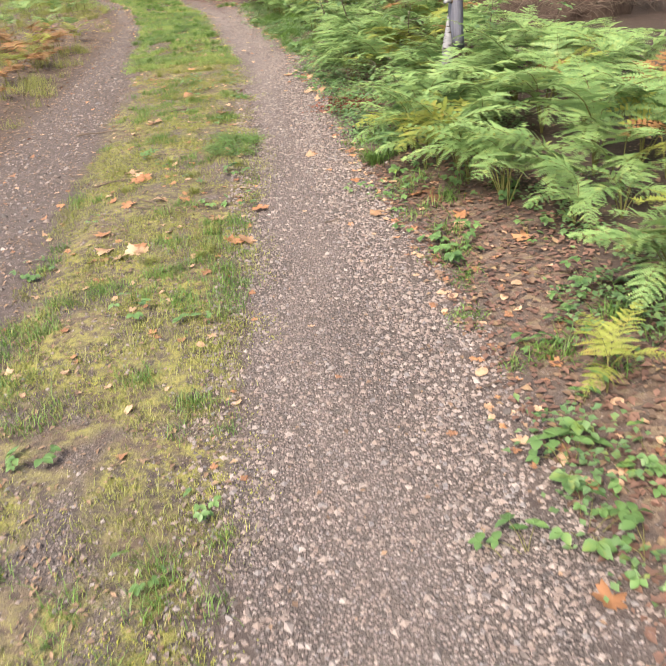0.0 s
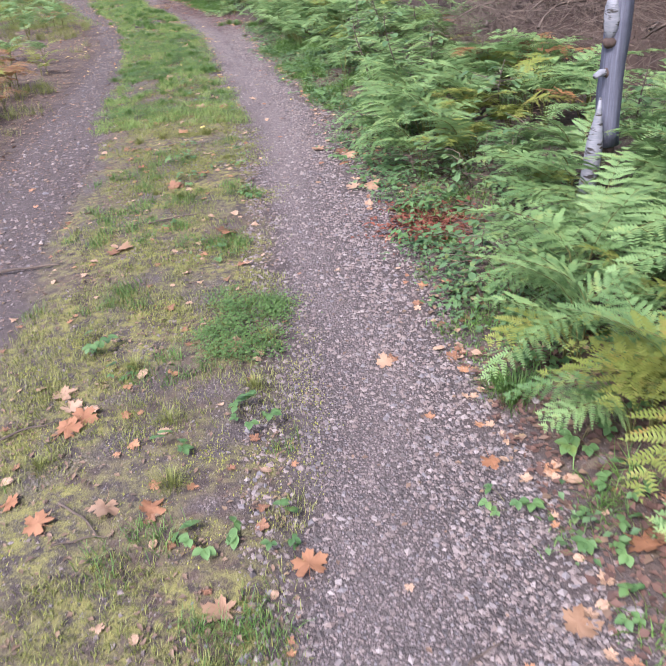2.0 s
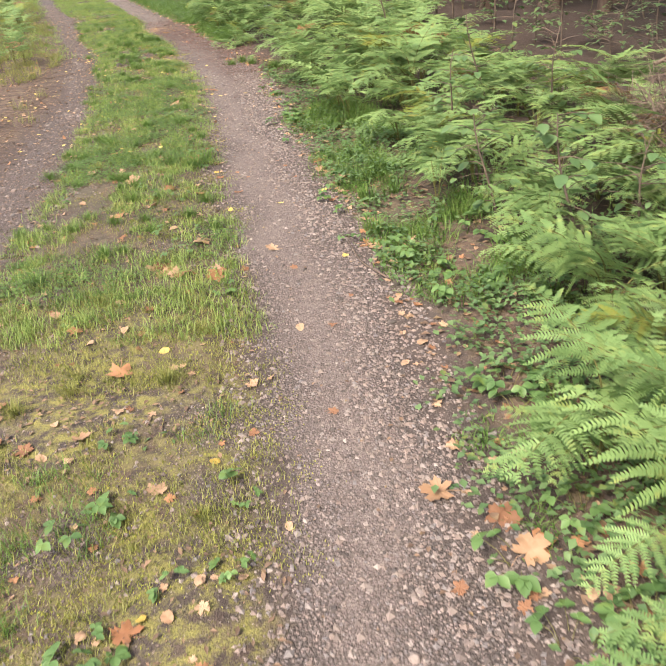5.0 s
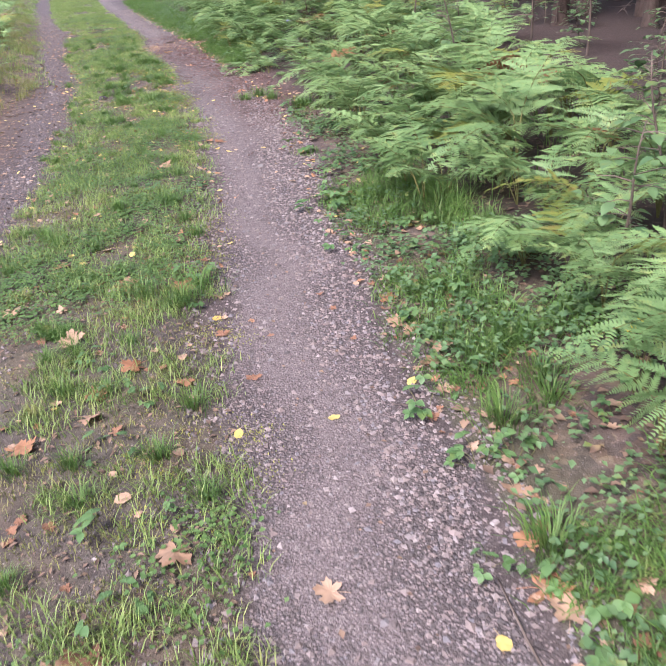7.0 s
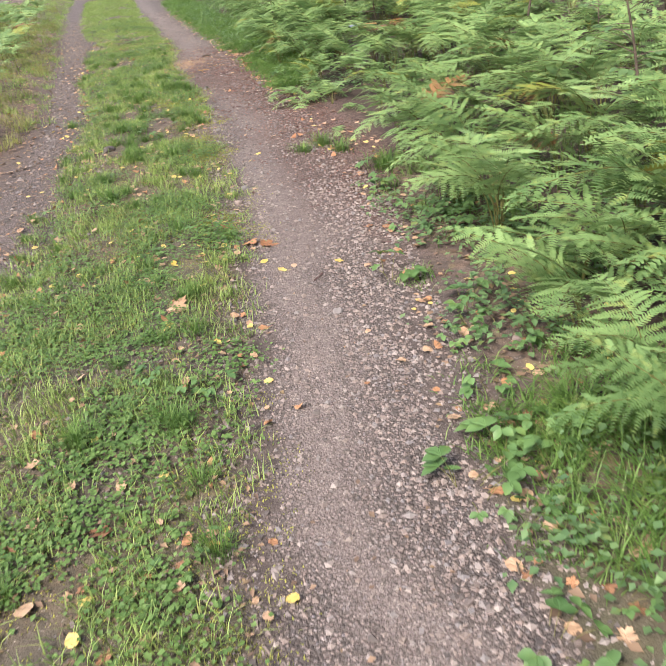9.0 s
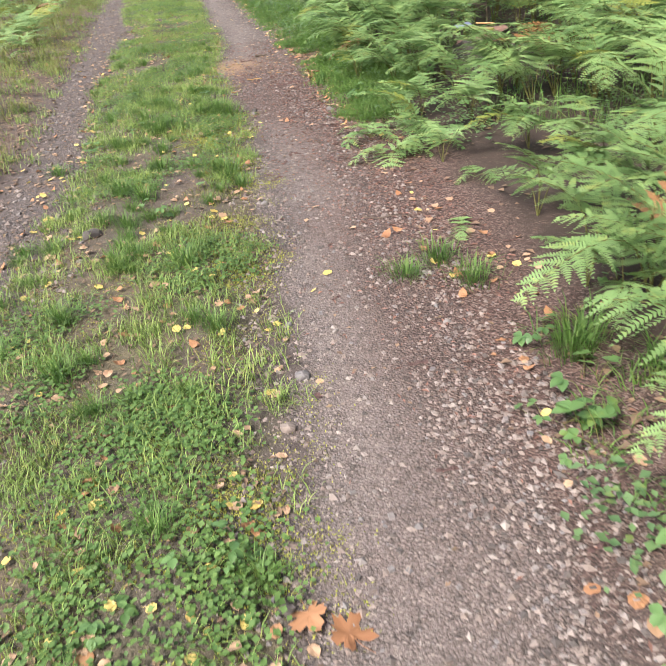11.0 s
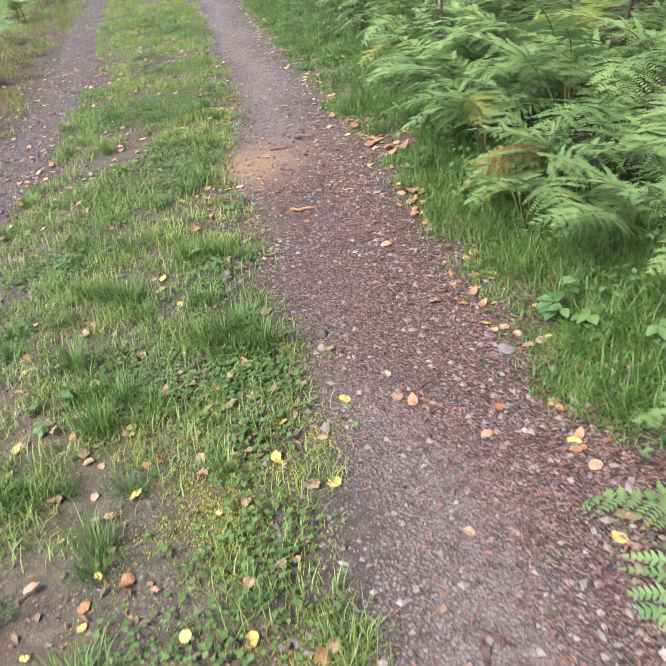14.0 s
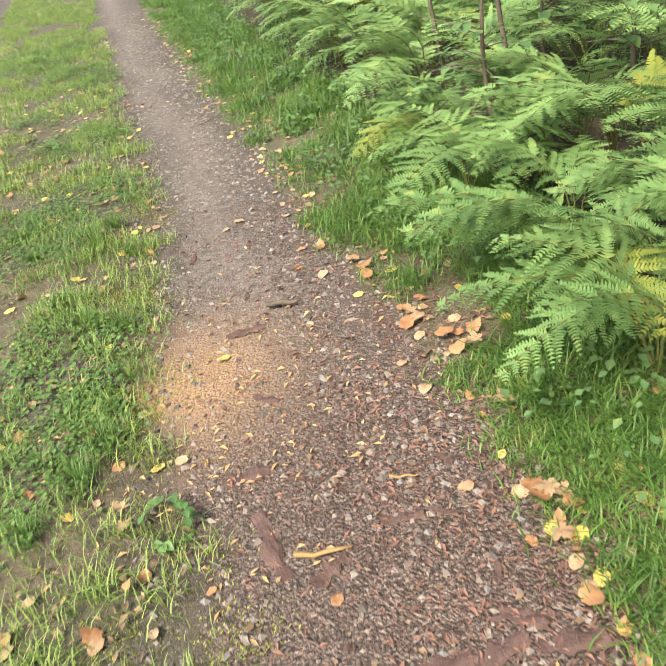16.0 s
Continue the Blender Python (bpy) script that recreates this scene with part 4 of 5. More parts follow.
HERB_VERGE = [(0.19, 8.34), (0.26, 8.08), (0.52, 7.84), (0.41, 7.62), (0.31, 7.84), (-0.57, 11.32), (-0.40, 11.02), (-0.30, 11.06), (-0.56, 11.52), (-0.42, 10.64), (-0.20, 10.57),
              (-0.97, 12.77), (-1.04, 13.35), (-0.98, 13.49), (0.81, 4.70), (1.07, 4.04), (1.29, 3.84), (1.08, 4.99), (1.28, 3.73), (1.02, 4.57), (1.28, 1.76), (1.50, 1.94), (1.48, 2.09),
              (1.45, 1.83), (-1.46, 14.56), (-1.72, 16.21), (-1.71, 15.78), (-1.60, 15.96), (-1.50, 16.58), (-1.66, 15.78), (-1.56, 15.66), (-1.06, 13.71), (-0.81, 12.67), (-1.15, 13.22), (-1.01, 13.15)]


def build_herbs():
    random.seed(5)
    spots = [(x, y, 0) for x, y in HERB_STRIP] + [(x, y, 1) for x, y in HERB_VERGE]
    for _ in range(170):
        y = random.uniform(1.6, 15.5)
        spots.append((float(path_r(y)) + random.uniform(0.12, 0.15 + float(fern_off(y))), y, 1))
    for _ in range(50):
        y = random.uniform(18.5, 28)
        spots.append((float(path_r(y)) + random.uniform(0.3, 1.2), y, 1))
    for _ in range(45):
        y = random.uniform(3, 26)
        spots.append((float(path_l(y)) - random.uniform(0.05, 1.2), y, 0))
    for x, y, k in spots:
        ob = new("wild_herb")
        s = random.uniform(0.55, 1.1) * (0.75 if k == 0 else 1.0)
        ob.matrix_basis = pose(x, y, float(height(x, y)) - 0.003) @ Matrix.Diagonal((s, s, s, 1))
        for i in range(random.choice((5, 6, 7, 9))):
            a = random.uniform(0, 6.283)
            q = random.uniform(0, 0.07)
            part("sprig", random.choice(SPRIGS), ob, "", pose(q * math.cos(a), q * math.sin(a), 0, 0, random.uniform(-5, 25), math.degrees(a) + random.uniform(-40, 40)))
        tagged(ob, "low green herb with rounded leaves on the verge" if k else "low green herb with rounded leaves among the moss", "herb", "herbs along the path")
    # a yellow-flowered plant in the grass
    fx, fy = 0.10, 11.35
    plant = tagged(new("flowering_herb"), "small herb with bright yellow flowers in the grass", "flower")
    plant.matrix_basis = pose(fx, fy, float(height(fx, fy)))
    for i in range(5):
        top = Vector((random.uniform(-0.05, 0.05), random.uniform(-0.05, 0.05), random.uniform(0.2, 0.3)))
        vs, fs = sweep([(0, 0, 0), tuple(top * 0.5 + Vector((0.01, 0, 0.02))), tuple(top)], [0.002, 0.0016, 0.001], 4)
        part("stem", mesh_np("stem", vs, fs, M_STALK), plant)
        vs, fs = [], []
        for k in range(6):
            a = k * math.pi / 3
            leaf_blade(vs, fs, top, Vector((math.cos(a), math.sin(a), 0.3)).normalized(), Vector((0, 0, 1)), 0.017, 0.1, 0.6)
        part("blossom", mesh_np("blossom", vs, fs, M_PETAL, True), plant, "bright yellow blossom")


build_herbs()


def sapling(x, y, tall, leaves, size, lean=(0.0, 0.0), label="young broadleaf shrub with a thin stem among the ferns"):
    r = random.Random(int(x * 977 + y * 131))
    base = tagged(new("young_shrub"), label, "shrub", "shrubs among the ferns")
    base.matrix_basis = pose(x, y, float(height(x, y)) - 0.02)
    pts = [Vector((lean[0] * q + 0.03 * math.sin(5 * q + x), lean[1] * q + 0.03 * math.cos(4 * q), tall * q)) for q in np.linspace(0, 1, 8)]
    vs, fs = sweep(pts, [0.011 * (1 - 0.75 * i / 7) * min(1.6, tall) ** 0.5 for i in range(8)], 6)
    part("stem", mesh_np("stem", vs, fs, M_TWIG, True), base, "thin dark stem")
    vs, fs, tv2, tf2 = [], [], [], []
    for i in range(leaves):
        q = r.uniform(0.25, 1.0)
        k = min(int(q * 7), 6)
        o = pts[k].lerp(pts[k + 1], q * 7 - k)
        az = r.uniform(0, 6.283)
        d = Vector((math.cos(az), math.sin(az), r.uniform(-0.1, 0.5)))
        e = o + d * r.uniform(0.05, 0.30) * (1.15 - q * 0.6)
        a, b = sweep([tuple(o), tuple(o.lerp(e, 0.5) + Vector((0, 0, 0.01))), tuple(e)], [0.003, 0.002, 0.0012], 3)
        tf2 += [tuple(n + len(tv2) for n in f) for f in b]
        tv2 += a
        for j in range(r.choice((1, 2, 3))):
            aa = az + r.uniform(-1.2, 1.2)
            leaf_blade(vs, fs, e.lerp(o, 0.3 * j), Vector((math.cos(aa), math.sin(aa), r.uniform(-0.4, 0.2))).normalized(), Vector((0, 0, 1)), size * r.uniform(0.7, 1.25), 0.1, 0.75)
    part("branchwork", mesh_np("branchwork", tv2, tf2, M_TWIG), base)
    part("foliage", mesh_np("foliage", vs, fs, M_SHRUB, True), base, "broad green leaves")


def build_shrubs():
    random.seed(21)
    for x, y, t, n, s in ((0.65, 9.95, 0.75, 26, 0.065), (0.95, 10.2, 0.6, 24, 0.05), (0.35, 10.4, 0.7, 20, 0.06), (1.25, 9.35, 0.65, 24, 0.055), (1.3, 8.3, 0.62, 20, 0.07),
                          (0.55, 12.6, 0.85, 26, 0.06), (0.9, 12.1, 0.8, 24, 0.06), (0.2, 12.2, 0.7, 18, 0.06), (2.05, 7.6, 0.7, 26, 0.05), (2.4, 7.3, 0.6, 22, 0.05), (0.9, 14.2, 0.9, 24, 0.06),
                          (-0.2, 15.9, 1.1, 34, 0.055), (0.6, 17.4, 1.4, 50, 0.055), (-0.6, 18.9, 1.3, 44, 0.055), (-1.0, 20.6, 1.2, 44, 0.06),
                          (-3.50, 22.75, 1.7, 40, 0.05), (-3.62, 22.30, 1.2, 30, 0.05), (-3.86, 23.75, 1.8, 46, 0.05), (-3.0, 22.6, 1.3, 50, 0.055), (-2.6, 22.0, 1.3, 54, 0.06), (-2.3, 23.0, 1.5, 60, 0.06),
                          (-3.1, 24.2, 1.6, 56, 0.06), (-1.7, 21.9, 1.4, 56, 0.06), (-4.4, 25.6, 1.6, 50, 0.06), (-1.2, 22.8, 1.5, 50, 0.06), (-2.0, 24.6, 1.6, 56, 0.06), (-2.9, 23.4, 1.1, 60, 0.06), (-3.3, 23.3, 0.9, 44, 0.055), (-2.5, 22.5, 0.9, 56, 0.06), (-3.6, 24.6, 1.2, 60, 0.06), (-2.1, 21.4, 0.9, 50, 0.06), (-1.5, 21.2, 1.0, 56, 0.065), (-2.7, 25.2, 1.4, 60, 0.06)):
        sapling(x, y, t, n, s, (random.uniform(-0.15, 0.15), random.uniform(-0.15, 0.15)))
    for _ in range(26):
        y = random.uniform(5.9, 8.4)
        if 6.6 < y < 7.3:
            continue
        sapling(float(path_r(y)) + random.uniform(0.32, 1.0), y, random.uniform(0.16, 0.34), 15, random.uniform(0.032, 0.05), (random.uniform(-0.1, 0.1), random.uniform(-0.1, 0.1)), "low broadleaf seedling with dark green leaves on the verge")
    for _ in range(26):
        y = random.uniform(14.5, 22)
        x = float(path_r(y)) + random.uniform(2.5, 4.8)
        sapling(x, y, random.uniform(0.35, 0.8), 40, 0.05, (random.uniform(-0.2, 0.2), random.uniform(-0.2, 0.2)), "leafy young shrub in the shade of the spruces")
    for _ in range(18):
        y = random.uniform(14, 34)
        x = float(path_r(y)) + random.uniform(3.0, 6.5)
        if clear(x, y):
            sapling(x, y, random.uniform(0.7, 1.6), 40, 0.06, (random.uniform(-0.2, 0.2), random.uniform(-0.2, 0.2)), "leafy young shrub in the shade of the spruces")


build_shrubs()

# ---------------------------------------------------------------- post, snag, stump, brush pile
def build_post():
    post = tagged(new("wooden_post"), "weathered grey square timber post among the ferns", "post")
    post.matrix_basis = pose(*POST, float(height(*POST)) - 0.05, 0.6, -1.2, 24)
    bm = bmesh.new()
    bmesh.ops.create_cube(bm, size=1, matrix=Matrix.LocRotScale((0, 0, 1.28), None, (0.090, 0.095, 1.70)))
    bmesh.ops.bevel(bm, geom=bm.edges[:], offset=0.008, segments=2, affect="EDGES")
    bmesh.ops.subdivide_edges(bm, edges=[e for e in bm.edges if abs(e.verts[0].co.z - e.verts[1].co.z) > 1], cuts=24)
    for v in bm.verts:
        v.co.x += 0.006 * math.sin(v.co.z * 7) + 0.003 * math.sin(v.co.z * 23 + v.co.y * 40)
        v.co.y += 0.004 * math.sin(v.co.z * 9 + 1)
    part("shaft", bm_mesh("shaft", bm, M_POST), post)
    bm = bmesh.new()
    bmesh.ops.create_cube(bm, size=1, matrix=Matrix.LocRotScale((0.012, 0.010, 0.24), None, (0.068, 0.072, 0.48)))
    bmesh.ops.bevel(bm, geom=bm.edges[:], offset=0.012, segments=2, affect="EDGES")
    part("foot", bm_mesh("foot", bm, M_POST_DARK), post, "dark damp foot of the post")
    for z, s, mat, lab in ((1.05, (0.034, 0.040, 0.105), M_BIRCH, "pale swollen knot"), (0.94, (0.030, 0.034, 0.030), M_POST_DARK, "dark split knot"), (0.80, (0.020, 0.022, 0.022), M_POST_DARK, "dark knot")):
        bm = bmesh.new()
        bmesh.ops.create_icosphere(bm, subdivisions=3, radius=1, matrix=Matrix.LocRotScale((-0.047, -0.012, z), None, s))
        for v in bm.verts:
            v.co += 0.006 * noise.noise_vector(v.co * 38)
        part("knot", bm_mesh("knot", bm, mat), post, lab)
    vs, fs = sweep([(-0.04, -0.01, 0.80), (-0.085, -0.015, 0.807), (-0.125, -0.022, 0.795)], [0.016, 0.018, 0.013], 9)
    part("branch_stub", mesh_np("branch_stub", vs, fs, M_BIRCH, True), post, "short white branch stub")
    bx, by = 1.49, 6.74
    snag = tagged(new("birch_snag"), "broken white birch stump with black marks beside the post", "stump")
    snag.matrix_basis = pose(bx, by, float(height(bx, by)) - 0.05, 2, 3, 40)
    zs = np.linspace(0, 0.70, 14)
    vs, fs = sweep([(0.012 * math.sin(z * 6), 0.008 * math.cos(z * 5), z) for z in zs], [0.046 * (1 - 0.15 * z) if z < 0.48 else 0.046 * max(0.12, (0.72 - z) / 0.27) for z in zs], 12)
    part("trunk", mesh_np("trunk", vs, fs, M_BIRCH, True), snag)
    for z, az in ((0.42, 0.2), (0.50, 1.1), (0.34, 4.6), (0.24, 5.4), (0.46, 5.0)):
        bm = bmesh.new()
        bmesh.ops.create_icosphere(bm, subdivisions=2, radius=1, matrix=Matrix.LocRotScale((0.042 * math.cos(az), 0.042 * math.sin(az), z), Euler((0, 0, az)), (0.006, 0.022, 0.008)))
        part("bark_scar", bm_mesh("bark_scar", bm, M_POST_DARK), snag, "black bark scar")


build_post()


def build_stump():
    sx, sy = STUMP
    stump = tagged(new("tree_stump"), "old rotting tree stump with grey furrowed bark and an uneven cut", "stump")
    stump.matrix_basis = pose(sx, sy, float(height(sx, sy)) - 0.04)
    seg, rings = 64, 14
    vs, fs = [], []
    top = lambda a: 0.235 + 0.03 * math.cos(a - 0.4) - 0.05 * max(0, math.cos(a - 2.6)) + 0.008 * math.sin(5 * a)

    def rim(a, q):
        rad = 0.20 + 0.09 * (1 - q) ** 2.5 * (0.6 + 0.4 * math.cos(5 * a + 1)) + 0.012 * math.sin(9 * a + 2 * q) + 0.014 * abs(math.sin(17 * a + 3 * math.sin(4 * q)))
        return rad + 0.012 * noise.noise(Vector((math.cos(a) * 6, math.sin(a) * 6, q * 4)))
    for j in range(rings + 1):
        q = j / rings
        for i in range(seg):
            a = 2 * math.pi * i / seg
            rad = rim(a, q)
            vs.append((rad * math.cos(a), rad * math.sin(a) * 0.92, top(a) * q))
    for j in range(rings):
        for i in range(seg):
            fs.append((j * seg + i, j * seg + (i + 1) % seg, (j + 1) * seg + (i + 1) % seg, (j + 1) * seg + i))
    part("bark", mesh_np("bark", vs, fs, M_STUMP_BARK, True), stump, "grey furrowed bark with lichen")
    vs, fs = [], []
    for j in range(11):
        q = 1 - j / 10
        for i in range(seg):
            a = 2 * math.pi * i / seg
            r0 = (rim(a, 1.0) - 0.004) * q
            z = top(a) * q + 0.235 * (1 - q) + (0.022 * noise.noise(Vector((r0 * math.cos(a) * 16, r0 * math.sin(a) * 16, 3))) - 0.004 * (j % 2)) * min(1, 5 * (1 - q)) - 0.002
            vs.append((r0 * math.cos(a), r0 * math.sin(a) * 0.92, z))
    for j in range(10):
        for i in range(seg):
            fs.append((j * seg + i, j * seg + (i + 1) % seg, (j + 1) * seg + (i + 1) % seg, (j + 1) * seg + i))
    part("cut_face", mesh_np("cut_face", vs, fs, M_STUMP_CUT, True), stump, "reddish brown crumbling cut wood")
    z0 = float(height(sx, sy))

    def slab(name, mat, label, cat, size, loc, rot, bend, seed):
        bm = bmesh.new()
        bmesh.ops.create_grid(bm, x_segments=12, y_segments=5, size=0.5)
        r = random.Random(seed)
        for v in bm.verts:
            x, y = v.co.x, v.co.y
            ragged = 1 + 0.25 * math.sin(x * 9 + seed) + r.uniform(-0.06, 0.06)
            v.co = Vector((x * size[0], y * size[1] * ragged, bend * (y * 2) ** 2 + 0.5 * bend * math.sin(x * 5)))
        geo = bmesh.ops.extrude_face_region(bm, geom=bm.faces[:])
        bmesh.ops.translate(bm, vec=(0, 0, size[2]), verts=[g for g in geo["geom"] if isinstance(g, bmesh.types.BMVert)])
        ob = new(name, bm_mesh(name, bm, mat))
        ob.matrix_basis = pose(*loc, *rot)
        return tagged(ob, label, cat)

    slab("mossy_bark_piece", M_MOSSY, "curved piece of bark with yellow-green moss lying on the stump", "bark", (0.25, 0.075, 0.010), (sx - 0.02, sy - 0.08, z0 + 0.228), (-3, 4, -28), 0.012, 3)
    slab("blue_shard", M_SLATE, "flat blue-grey shard lying on the stump", "shard", (0.12, 0.085, 0.008), (sx - 0.14, sy + 0.03, z0 + 0.250), (6, -5, 20), 0.002, 5)
    slab("pale_stick", M_CHIP, "pale dry strip of wood on the stump", "stick", (0.15, 0.016, 0.009), (sx + 0.03, sy + 0.08, z0 + 0.245), (0, 3, -12), 0.003, 8)


build_stump()


def build_brush_pile():
    random.seed(31)
    cx, cy = 2.85, 11.0
    pile = tagged(new("brush_pile"), "heap of dead brown branches and twigs under the spruces", "brush pile")
    pile.matrix_basis = pose(cx, cy, float(height(cx, cy)) - 0.03)
    # added blob whose dark colour stands for the shade between the twigs
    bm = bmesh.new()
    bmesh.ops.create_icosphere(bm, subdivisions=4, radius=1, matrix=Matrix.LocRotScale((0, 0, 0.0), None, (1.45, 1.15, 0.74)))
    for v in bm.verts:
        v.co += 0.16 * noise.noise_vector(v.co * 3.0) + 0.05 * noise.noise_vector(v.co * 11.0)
    part("core", bm_mesh("core", bm, M_POST_DARK), pile, "added solid core, coloured dark for the shade inside the heap")
    for big, n, name in ((1, 26, "branch"), (0, 1, "twigs")):
        if big:
            for _ in range(n):
                a, r = random.uniform(0, 6.283), random.uniform(0.2, 1.5)
                o = Vector((math.cos(a) * r, math.sin(a) * r, 0.72 * math.sqrt(max(0.05, 1 - (r / 1.7) ** 2)) + random.uniform(0, 0.14)))
                d = Vector((random.uniform(-1, 1), random.uniform(-1, 1), random.uniform(-0.25, 0.35))).normalized()
                ln, c = random.uniform(0.5, 1.3), Vector((random.uniform(-0.1, 0.1), random.uniform(-0.1, 0.1), random.uniform(0, 0.12)))
                vs, fs = sweep([tuple(o + d * ln * (q - 0.5) + c * (1 - (2 * q - 1) ** 2)) for q in np.linspace(0, 1, 6)], [random.uniform(0.008, 0.02) * (1 - 0.12 * i) for i in range(6)], 6)
                part("branch", mesh_np("branch", vs, fs, M_TWIG, True), pile)
        else:
            vs, fs = [], []
            for _ in range(5200):
                a, r = random.uniform(0, 6.283), 1.75 * math.sqrt(random.random())
                o = Vector((math.cos(a) * r, math.sin(a) * r * 0.82, 0.80 * math.sqrt(max(0.02, 1 - (r / 1.8) ** 2)) * random.uniform(0.75, 1.25)))
                d = Vector((random.gauss(0, 1), random.gauss(0, 1), random.gauss(-0.05, 0.6))).normalized()
                ln, c = random.uniform(0.12, 0.55), Vector((random.gauss(0, 0.04), random.gauss(0, 0.04), random.uniform(0, 0.09)))
                a2, b2 = sweep([tuple(o), tuple(o + d * ln * 0.5 + c), tuple(o + d * ln)], [random.uniform(0.0018, 0.0045), 0.002, 0.0008], 3)
                fs += [tuple(k + len(vs) for k in f) for f in b2]
                vs += a2
            ob = part("twig_tangle", mesh_np("twig_tangle", vs, fs, M_TWIG), pile, "tangle of thin dead twigs")
            ob["kind"] = "stuff"


build_brush_pile()

# ---------------------------------------------------------------- spruces
def spruce_prototypes():
    """Slender plantation spruces: straight trunk, dead lower branches, needled crown high up."""
    protos = []
    for seed in range(3):
        r = random.Random(seed + 70)
        tall, rad = 13.0 + seed, 0.085 + 0.02 * seed
        zs = [0, 0.08, 0.25, 0.6, 1.2, 2.5, 5, 8, tall]
        vs, fs = sweep([(0.02 * math.sin(z), 0.02 * math.cos(z * 0.7), z) for z in zs], [rad * (1.45 if z < 0.02 else 1.22 if z < 0.1 else 1.08 if z < 0.3 else max(0.08, 1 - z / tall * 0.95)) for z in zs], 14)
        trunk = mesh_np("trunk", vs, fs, M_BARK, True)
        dead = []
        for k in range(16):
            z, az, ln = 0.25 + k * 0.2 + r.uniform(0, 0.15), r.uniform(0, 6.283), r.uniform(0.4, 1.2)
            d = Vector((math.cos(az), math.sin(az), 0))
            vs, fs = sweep([tuple(d * rad * 0.8 + Vector((0, 0, z))), tuple(d * ln * 0.5 + Vector((0, 0, z + 0.04))), tuple(d * ln + Vector((0, 0, z - 0.12)))], [0.010, 0.006, 0.002], 4)
            for _ in range(9):
                q, a2 = r.uniform(0.3, 1.0), az + r.choice((-1, 1)) * r.uniform(0.5, 1.0)
                o = d * ln * q + Vector((0, 0, z - 0.08 * q))
                e = o + Vector((math.cos(a2), math.sin(a2), r.uniform(-0.5, 0.1))) * r.uniform(0.1, 0.35)
                a, b = sweep([tuple(o), tuple(o.lerp(e, 0.5)), tuple(e)], [0.003, 0.002, 0.001], 3)
                fs = fs + [tuple(n + len(vs) for n in f) for f in b]
                vs = vs + a
            dead.append(mesh_np("dead_branch", vs, fs, M_TWIG))
        vs, fs = [], []
        for k in range(100):
            q = k / 100
            z, az, ln = tall * (0.24 + 0.75 * q), k * 2.4 + r.uniform(-0.3, 0.3), (1 - q) ** 0.8 * 1.9 + 0.2
            d = Vector((math.cos(az), math.sin(az), -0.25))
            side = Vector((-math.sin(az), math.cos(az), 0))
            for j in range(12):
                t = (j + 0.6) / 12
                o = d * ln * t + Vector((0.02, 0.02, z))
                for h in (1, -1):
                    f = (side * h + d * 0.7 + Vector((0, 0, r.uniform(-0.7, -0.1)))).normalized() * (0.20 + 0.35 * (1 - t)) * r.uniform(0.6, 1.1)
                    n = len(vs)
                    w = d.normalized() * 0.05
                    vs += [tuple(o - w), tuple(o + f * 0.6 - w * 0.6), tuple(o + f), tuple(o + f * 0.55 + w), tuple(o + w)]
                    fs.append((n, n + 1, n + 2, n + 3, n + 4))
        protos.append((trunk, dead, mesh_np("crown", vs, fs, M_NEEDLES)))
    return protos


def build_spruces():
    random.seed(41)
    protos = spruce_prototypes()
    spots = [(1.30, 19.6, 0), (0.82, 21.3, 0), (2.25, 19.0, 0), (1.1, 23.0, 0), (3.35, 10.9, 1), (2.8, 18.4, 0), (3.7, 17.9, 0), (4.0, 13.0, 1), (3.2, 15.6, 0), (1.9, 21.5, 0), (2.9, 20.6, 1), (0.4, 24.5, 0), (3.6, 22.4, 0), (4.6, 19.4, 0), (1.75, 20.4, 0), (2.45, 20.1, 0), (3.15, 19.3, 0), (1.5, 22.4, 0), (2.6, 22.0, 0), (3.9, 20.9, 0)]
    for _ in range(400):
        if len(spots) > 84:
            break
        y = random.uniform(3, 36)
        x = float(path_r(y)) + random.uniform(4.2 if y > 14.5 else 4.8, 13 if len(spots) > 52 else 8)
        if all((x - a) ** 2 + (y - b) ** 2 > 1.1 for a, b, _ in spots):
            spots.append((x, y, random.randrange(3)))
    for x, y, k in spots:
        trunk, dead, crown = protos[k]
        tree = tagged(new("spruce_tree"), "slender spruce with brown bark and dead lower branches", "tree", "spruces of the plantation")
        s = random.uniform(0.85, 1.15)
        tree.matrix_basis = pose(x, y, float(height(x, y)) - 0.04, random.uniform(-1, 1), random.uniform(-1, 1), random.uniform(0, 360)) @ Matrix.Diagonal((s, s, s, 1))
        part("trunk", trunk, tree)
        for me in dead:
            part("dead_branch", me, tree)
        part("crown", crown, tree, "dark green needled crown")


build_spruces()

